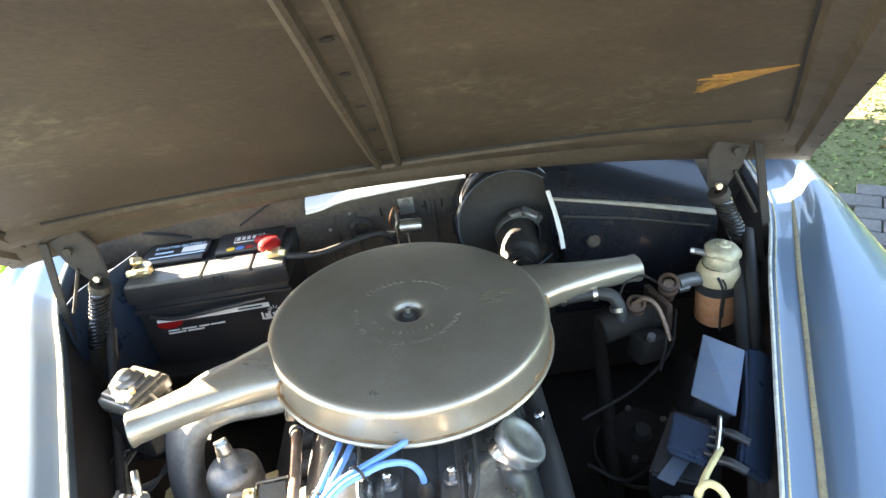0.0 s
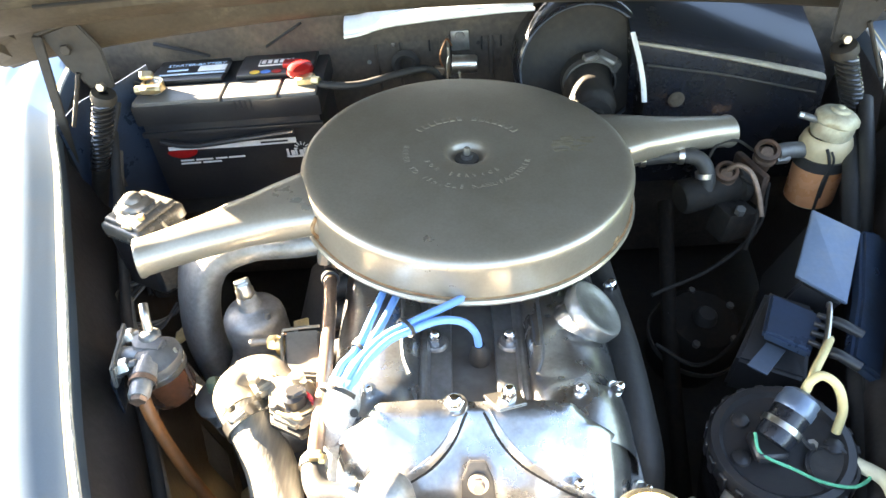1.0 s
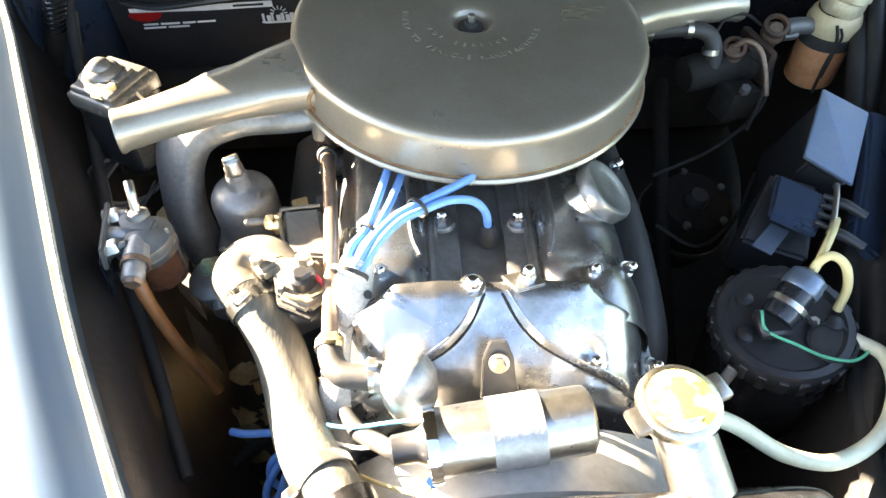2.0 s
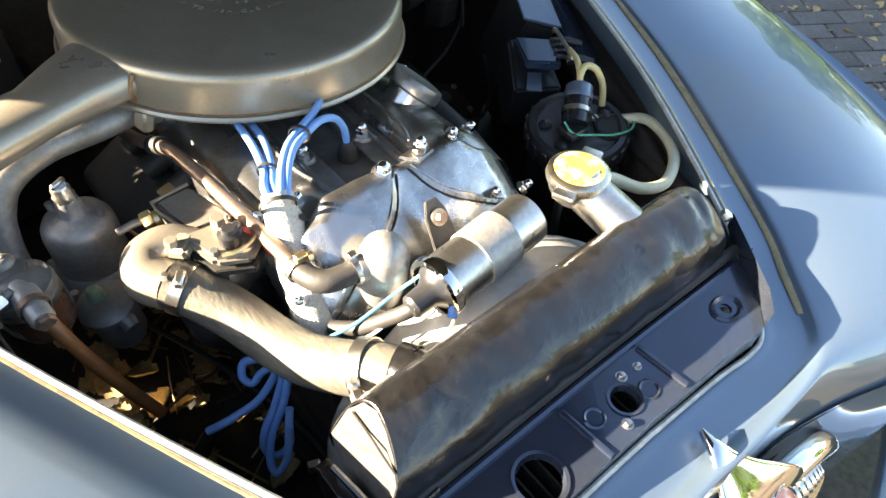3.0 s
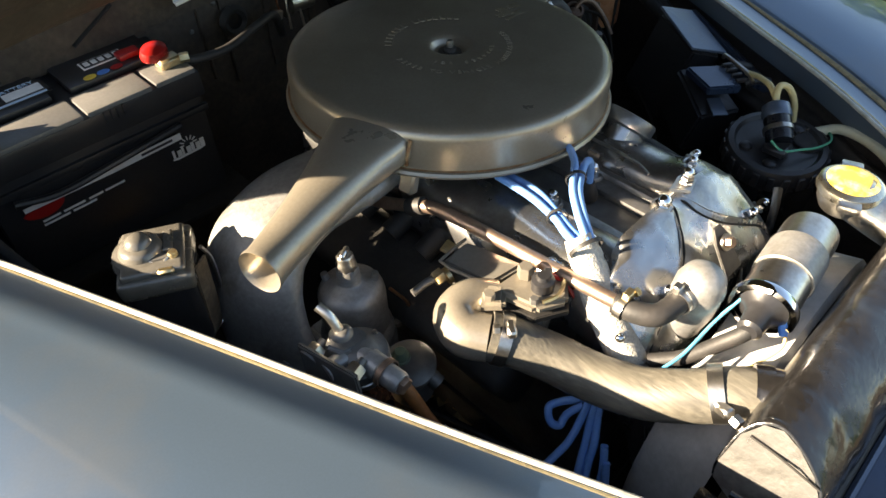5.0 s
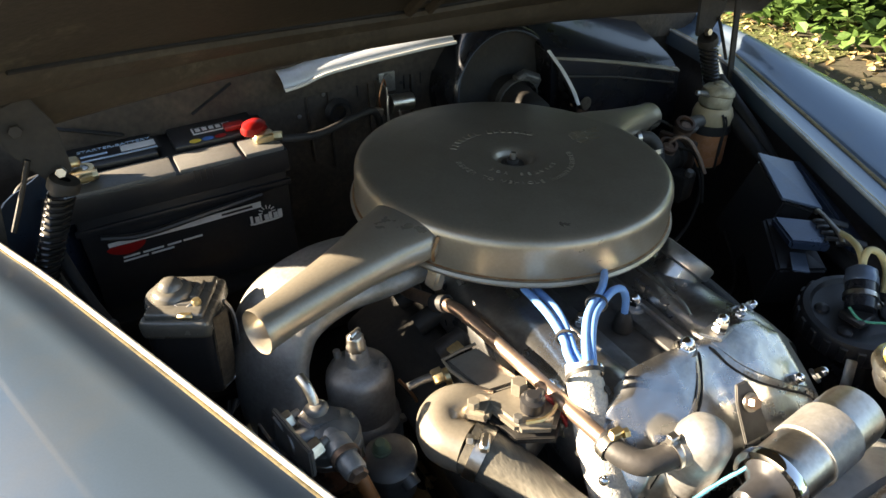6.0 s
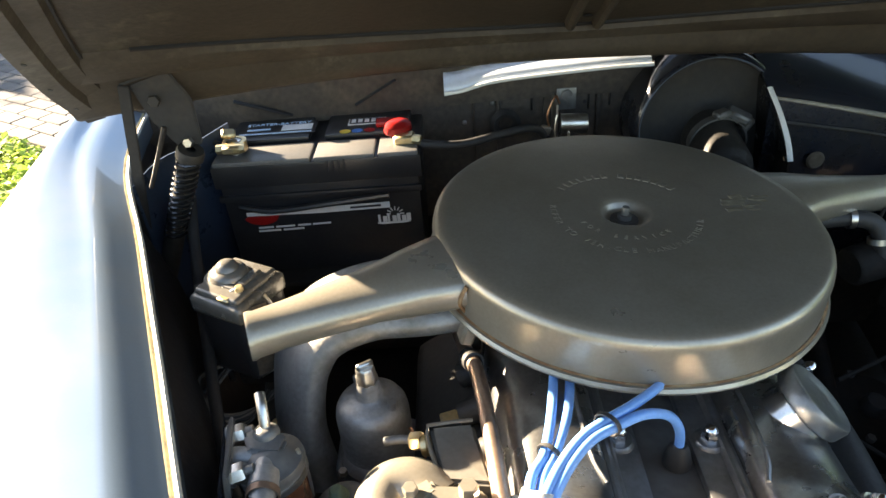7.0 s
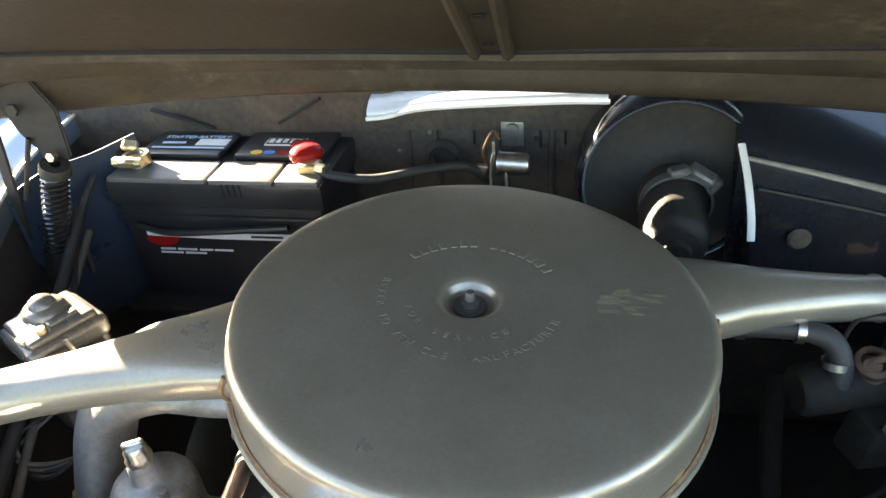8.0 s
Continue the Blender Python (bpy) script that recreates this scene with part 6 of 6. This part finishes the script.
for k, pts in enumerate(([(.300, .868, .868), (.275, .875, .882), (.245, .865, .880), (.228, .845, .860)], [(.270, .822, .858), (.285, .800, .850), (.282, .775, .825), (.265, .75, .79)], [(.32, .84, .83), (.29, .78, .80), (.22, .73, .78), (.13, .69, .775)], [(.27, .70, .76), (.23, .64, .74), (.17, .60, .74), (.12, .62, .76)] )):
    part("pipe", tube(pts, .0026 if k else .0022, 8, 6), "bay_shade", un)
part("valve_block", box(.262, .80, .80, .05, .035, .045, .005, 2, (0, 10, 20)), "bay_shade", un)
part("valve_screw", hex_nut((.262, .785, .825), (0, -.3, 1), .012, .010), "dark_cast", un)
ms = thing("servo", (.25, .80, .74), "dark servo canister low in the bay", "servo")
part("canister", lathe([(0, .05), (.05, .048), (.065, .03), (.068, 0), (.06, -.06), (0, -.07)], (.235, .77, .600), (.1, -.2, 1), 32), "bay_shade", ms)
part("servo_band", ring_band((.235, .77, .600), (.1, -.2, 1), .0690, .010, .002, 36), "dark_cast", ms)
part("servo_cap", lathe([(0, .016), (.012, .015), (.016, .010), (.018, 0)], (.240, .760, .648), (.1, -.2, 1), 22), "black_rubber", ms)
for a in range(5):
    q = axis_matrix(Vector((.235, .77, .600)), Vector((.1, -.2, 1))) @ Vector((.050 * math.cos(a * 1.257), .050 * math.sin(a * 1.257), .046))
    part("servo_bolt", hex_nut(q, (.1, -.2, 1), .010, .007), "dark_cast", ms)
sh = thing("steering_column", (.16, .70, .72), "dark steering shaft in the bay", "shaft")
part("shaft", tube([(.16, .50, .54), (.18, .70, .62), (.22, .95, .72)], .012, 12, 3), "bay_shade", sh)
wj = thing("wing_hose", (.36, .5, .84), "black hoses along the inner wing", "hose")
part("hose", tube([(.45, .90, .87), (.40, .78, .845), (.345, .62, .80), (.285, .46, .79), (.235, .34, .80), (.20, .26, .82), (.17, .21, .83)], .012, 12, 6), "black_rubber", wj)
part("hose", tube([(.47, .93, .90), (.425, .80, .86), (.37, .66, .81), (.31, .50, .80), (.25, .38, .77)], .010, 12, 6), "black_rubber", wj)
nl = thing("inner_wing_loom", (-.55, .72, .8), "black cables clipped along the inner wing", "cables")
part("cable", tube([(-.640, .98, .90), (-.615, .88, .855), (-.575, .76, .825), (-.525, .62, .80), (-.46, .48, .77), (-.40, .34, .75)], .007, 10, 6), "black_rubber", nl)
part("cable", tube([(-.650, .99, .86), (-.620, .87, .815), (-.575, .74, .785), (-.51, .58, .75), (-.45, .45, .72)], .005, 10, 6), "rubber", nl)
part("cable", tube([(-.635, 1.02, .93), (-.640, .96, .88), (-.600, .85, .80), (-.56, .76, .76)], .004, 8, 6), "black_rubber", nl)
for q in ((-.600, .835, .843), (-.500, .560, .786)):
    part("clip", box(*q, .012, .012, .018, .002, 1, (0, 0, 20)), "dark_cast", nl)
rb = thing("wing_bolt_tab", (.15, .22, .84), "small steel tab and bolt beside the radiator", "bracket")
part("tab", slab([(.138, .250, .866), (.160, .248, .858), (.158, .222, .842), (.142, .224, .842)], .003), "steel", rb)
part("bolt", hex_nut((.157, .207, .858), (.3, -.3, .8), .012, .008), "steel", rb)

# dry leaves, straw and twigs caught low in the bay
ledge = thing("chassis_leg", (-.36, .48, .5), "grimy chassis leg low in the bay", "chassis")
part("channel", box(-.215, .60, .465, .07, .62, .08, .010, 2), "black_dirt", ledge)
part("flange", box(-.255, .60, .430, .02, .62, .012, .003, 1), "black_dirt", ledge)
for y in (.40, .55, .70):
    part("bolt", hex_nut((-.222, y, .506), (0, 0, 1), .016, .009), "rusty_steel", ledge)
part("brake_line", tube([(-.25, .34, .512), (-.262, .46, .522), (-.30, .60, .528), (-.36, .74, .54)], .0050, 8, 4), "black_rubber", ledge)
part("cross_strut", tube([(-.44, .44, .52), (-.36, .52, .50), (-.25, .56, .49)], .012, 10, 4), "black_dirt", ledge)


def dry_leaf(x, y, z, size):
    """A curled, toothed leaf with a drooping tip."""
    turn = Euler((random.uniform(-.5, .5), random.uniform(-.5, .5), random.uniform(0, 6.28))).to_matrix()
    curl, rows = random.uniform(.3, 1.1), []
    for i in range(9):
        f = i / 8
        w = size * .36 * math.sin(math.pi * min(1, f * .93 + .04)) ** .7 * (1 + .30 * math.sin(f * 26 + x * 90))
        rows.append([Vector((x, y, z)) + turn @ Vector((w * c, size * (f - .5), curl * w * c * c * .9 + size * .25 * (f - .5) ** 2 + random.uniform(0, .0012))) for c in (-1, -.5, 0, .5, 1)])
    single("dry_leaf", sheet(rows), "leaf_dry", "curled dry brown leaf lying in the bay", "leaf", "dry leaves")


for k in range(90):
    x, y = random.uniform(-.46, -.17), random.uniform(.42, .90)
    dry_leaf(x, y, .417 + .007 * (k % 7), random.uniform(.022, .062))
for q in ((-.480, .705, .742), (-.470, .720, .738), (-.492, .690, .746)):
    dry_leaf(*q, .035)
for k in range(34):
    x, y, a, ln = random.uniform(-.44, -.20), random.uniform(.45, .85), random.uniform(0, 3.1), random.uniform(.03, .09)
    z = .424 + .009 * (k % 6)
    dx, dy = math.cos(a) * ln, math.sin(a) * ln
    single("twig", tube([(x - dx, y - dy, z), (x, y + .004, z + .006), (x + dx, y + dy, z + .002)], random.uniform(.0010, .0026), 6, 4), "bark" if k % 3 else "leaf_dry", "thin dry twig lying among the leaves", "twig", "twigs")

# ---- garden: grass, shrubs, parked car, far wall ----


def leaf_mesh(name, places, size, mat, parent=None, fold=.25):
    """Many small folded leaves in one mesh."""
    verts, faces = [], []
    for p, s in places:
        a, t, r = random.uniform(0, 6.283), random.uniform(-.9, .9), random.uniform(-.6, .6)
        m = Euler((t, r, a)).to_matrix()
        w, h = s * .42, s
        loc = [Vector((0, -h * .5, 0)), Vector((w, -h * .1, fold * w)), Vector((w * .8, h * .25, fold * w)), Vector((0, h * .55, 0)), Vector((-w * .8, h * .25, fold * w)), Vector((-w, -h * .1, fold * w))]
        k = len(verts)
        verts += [tuple(Vector(p) + m @ q) for q in loc]
        faces += [(k, k + 1, k + 2, k + 3), (k, k + 3, k + 4, k + 5)]
    base = ORIGIN[parent.name] if parent else Vector((0, 0, 0))
    me = bpy.data.meshes.new(name)
    me.from_pydata([tuple(Vector(v) - base) for v in verts], [], faces)
    me.materials.append(M[mat])
    ob = new(name, me)
    if parent:
        ob.parent = parent
    ORIGIN[ob.name] = base
    return ob




def verge(x):
    """Where the ground cover meets the paving: a slanting edge."""
    return 2.82 + .65 * max(0.0, -(x + 1.79)) + .05 * math.sin(x * 7)


gpl = []
for _ in range(14000):
    x = random.uniform(-3.7, -1.2)
    gpl.append(((x, random.uniform(1.2, verge(x)), random.uniform(.02, .07)), random.uniform(.026, .055)))
gpl += [((random.uniform(-6.5, -3.7), random.uniform(-1.0, 3.9), random.uniform(.02, .06)), random.uniform(.04, .07)) for _ in range(6000)]
tagged(leaf_mesh("ground_cover", gpl, .05, "grass"), "bright green leafy ground cover beside the drive", "ground cover", kind="stuff")

lpl = [((random.uniform(1.45, 3.4), random.uniform(2.35, 5.2), random.uniform(.010, .022)), random.uniform(.012, .026)) for _ in range(16000)]
tagged(leaf_mesh("lawn", lpl, .05, "lawn"), "short olive-green lawn beyond the drive", "lawn", kind="stuff")
single("lawn_bed", box(2.42, 3.78, .012, 1.95, 2.85, .012, 0), "lawn_soil", "mown turf under the lawn, olive brown", "lawn", kind="structure")

SHRUBS = ((3.7, 3.1, 1.1, .6), (3.9, 2.3, 1.3, .9), (4.3, 3.5, 1.6, 1.0), (3.6, 1.2, 1.0, .8), (5.0, 2.7, 1.8, 1.0), (4.6, .6, 1.4, .9), (3.5, 4.3, 1.7, 1.0), (5.6, 4.0, 2.2, 1.2), (-8.1, 8.2, 3.4, 1.6), (-7.4, 10.6, 3.5, 1.8), (-10.5, 9.6, 4.2, 1.8))
for k, (x, y, h, r) in enumerate(SHRUBS):
    sb = thing("shrub", (x, y, 0), "dense green garden shrub with reddish leaf litter below", "shrub", "garden shrubs")
    stems = bmesh.new()
    for j in range(7):
        a = random.uniform(0, 6.283)
        stems = join(stems, tube([(x, y, 0), (x + .25 * r * math.cos(a), y + .25 * r * math.sin(a), .4 * h), (x + .7 * r * math.cos(a), y + .7 * r * math.sin(a), .85 * h)], .015, 6, 4, radii=[.02, .006]))
    part("stem", stems, "bark", sb)
    pl = []
    for _ in range(2600):
        a, u = random.uniform(0, 6.283), random.random()
        rr = r * (.45 + .6 * random.random()) * (0.55 + .6 * math.sin(math.pi * min(1, u + .15)))
        rr *= .8 + .3 * noise.noise(Vector((x + math.cos(a) * 2, y + math.sin(a) * 2, u * 4)))
        pl.append(((x + rr * math.cos(a), y + rr * math.sin(a), .05 + u * h), random.uniform(.05, .10) * max(1, r * 1.3)))
    leaf_mesh("crown", pl, .07, "shrub", sb)
lit = [((random.uniform(2.0, 5.5), random.uniform(.2, 4.5), random.uniform(.012, .03)), random.uniform(.03, .06)) for _ in range(2500)]
tagged(leaf_mesh("leaf_litter", lit, .05, "leaf_dry"), "brown and reddish fallen leaves on the soil", "leaf litter", kind="stuff")

# trees further off, for the distance and what the paint mirrors
for k, (x, y, h, r) in enumerate(((9, 8, 6.5, 2.4), (11, 2, 4.6, 1.9), (9, -5, 3.0, 1.5), (2, 13, 7, 2.6), (-12, 14, 7.5, 2.8), (-14, 5, 6, 2.4), (6, -10, 3.4, 1.7), (-6, -12, 7, 2.8))):
    tr = thing("tree", (x, y, 0), "leafy garden tree in the distance", "tree", "garden trees")
    tb = tube([(x, y, 0), (x + .1, y, h * .3), (x - .05, y + .1, h * .75)], .16, 10, 5, radii=[.2, .12, .04])
    for j in range(7):
        a = j * .9 + k
        tb = join(tb, tube([(x, y, h * (.28 + .05 * j)), (x + .5 * r * math.cos(a), y + .5 * r * math.sin(a), h * (.45 + .05 * j)), (x + .85 * r * math.cos(a), y + .85 * r * math.sin(a), h * (.58 + .05 * j))], .05, 6, 4, radii=[.06, .015]))
    part("trunk", tb, "bark", tr)
    pl = []
    for _ in range(3000):
        a, ph = random.uniform(0, 6.283), random.uniform(-1.2, 1.5)
        rr = r * (.55 + .45 * random.random() ** .5) * (.8 + .45 * noise.noise(Vector((math.cos(a) * 1.6 + k, math.sin(a) * 1.6, ph * 1.5))))
        pl.append(((x + rr * math.cos(a) * math.cos(ph), y + rr * math.sin(a) * math.cos(ph), h * .68 + rr * 1.1 * math.sin(ph)), random.uniform(.16, .30)))
    leaf_mesh("crown", pl, .2, "shrub", tr)

pc = thing("parked_car", (-4.4, 9.9, 0), "dark parked car further up the drive", "car")
part("body", box(-4.4, 10.6, .52, 1.7, 4.0, .62, .18, 4), "far_paint", pc)
part("cabin", box(-4.4, 11.0, 1.02, 1.45, 2.1, .5, .2, 4), "glass", pc)
for wx in (-5.1, -3.7):
    for wy in (9.3, 12.0):
        part("wheel", lathe([(0, .10), (.2, .10), (.31, .09), (.33, .05), (.33, -.05), (.31, -.09), (0, -.10)], (wx, wy, .33), (1, 0, 0), 24), "tyre", pc)

# ---- block paving: near blocks as parts, the rest joined ----
PW, PL, PH = .100, .200, .03


def block_mesh():
    bm = box(0, 0, 0, PL - .007, PW - .007, PH, .004, 1)
    bmesh.ops.recalc_face_normals(bm, faces=bm.faces)
    me = bpy.data.meshes.new("paver")
    bm.to_mesh(me)
    bm.free()
    me.materials.append(M["paver"])
    return me


pav = block_mesh()
PANG = radians(-32)
rot = Matrix.Rotation(PANG, 3, "Z")
near, far_list = [], []
for i in range(-70, 70):
    for j in range(-80, 80):
        q = rot @ Vector(((i + .5 * (j % 2)) * PL, j * PW, 0)) + Vector((-3.0, 4.2, 0))
        x, y = q.x, q.y
        left = -4.6 < x < -1.15 and verge(x) + .06 < y < 9.6
        right = 1.5 < x < 2.85 and -.2 < y < 2.35 + .1 * math.sin(x * 5)
        if left and x < -1.6 and y < 5.4 and x > -3.4:
            near.append(q)
        elif right and y < 2.2 and x < 2.75:
            near.append(q)
        elif left or right:
            far_list.append(q)
near.sort(key=lambda q: (q - Vector((-.4, .1, 0))).length)
far_list += near[300:]
for q in near[:300]:
    o = new("paver", pav)
    o.parent = drive
    o.location = (q.x, q.y, .012 + random.uniform(0, .004))
    o.rotation_euler = (random.uniform(-.01, .01), random.uniform(-.01, .01), PANG + random.uniform(-.012, .012))
verts, faces = [], []
src_v = [v.co.copy() for v in pav.vertices]
src_f = [tuple(p.vertices) for p in pav.polygons]
for q in far_list:
    k = len(verts)
    m = Matrix.Translation((q.x, q.y, .012 + random.uniform(0, .004))) @ Matrix.Rotation(PANG + random.uniform(-.012, .012), 4, "Z")
    verts += [tuple(m @ v) for v in src_v]
    faces += [tuple(k + i for i in f) for f in src_f]
fm = bpy.data.meshes.new("far_pavers")
fm.from_pydata(verts, [], faces)
fm.materials.append(M["paver"])
fo = new("far_pavers", fm)
fo.parent = drive
tagged(fo, kind="stuff")
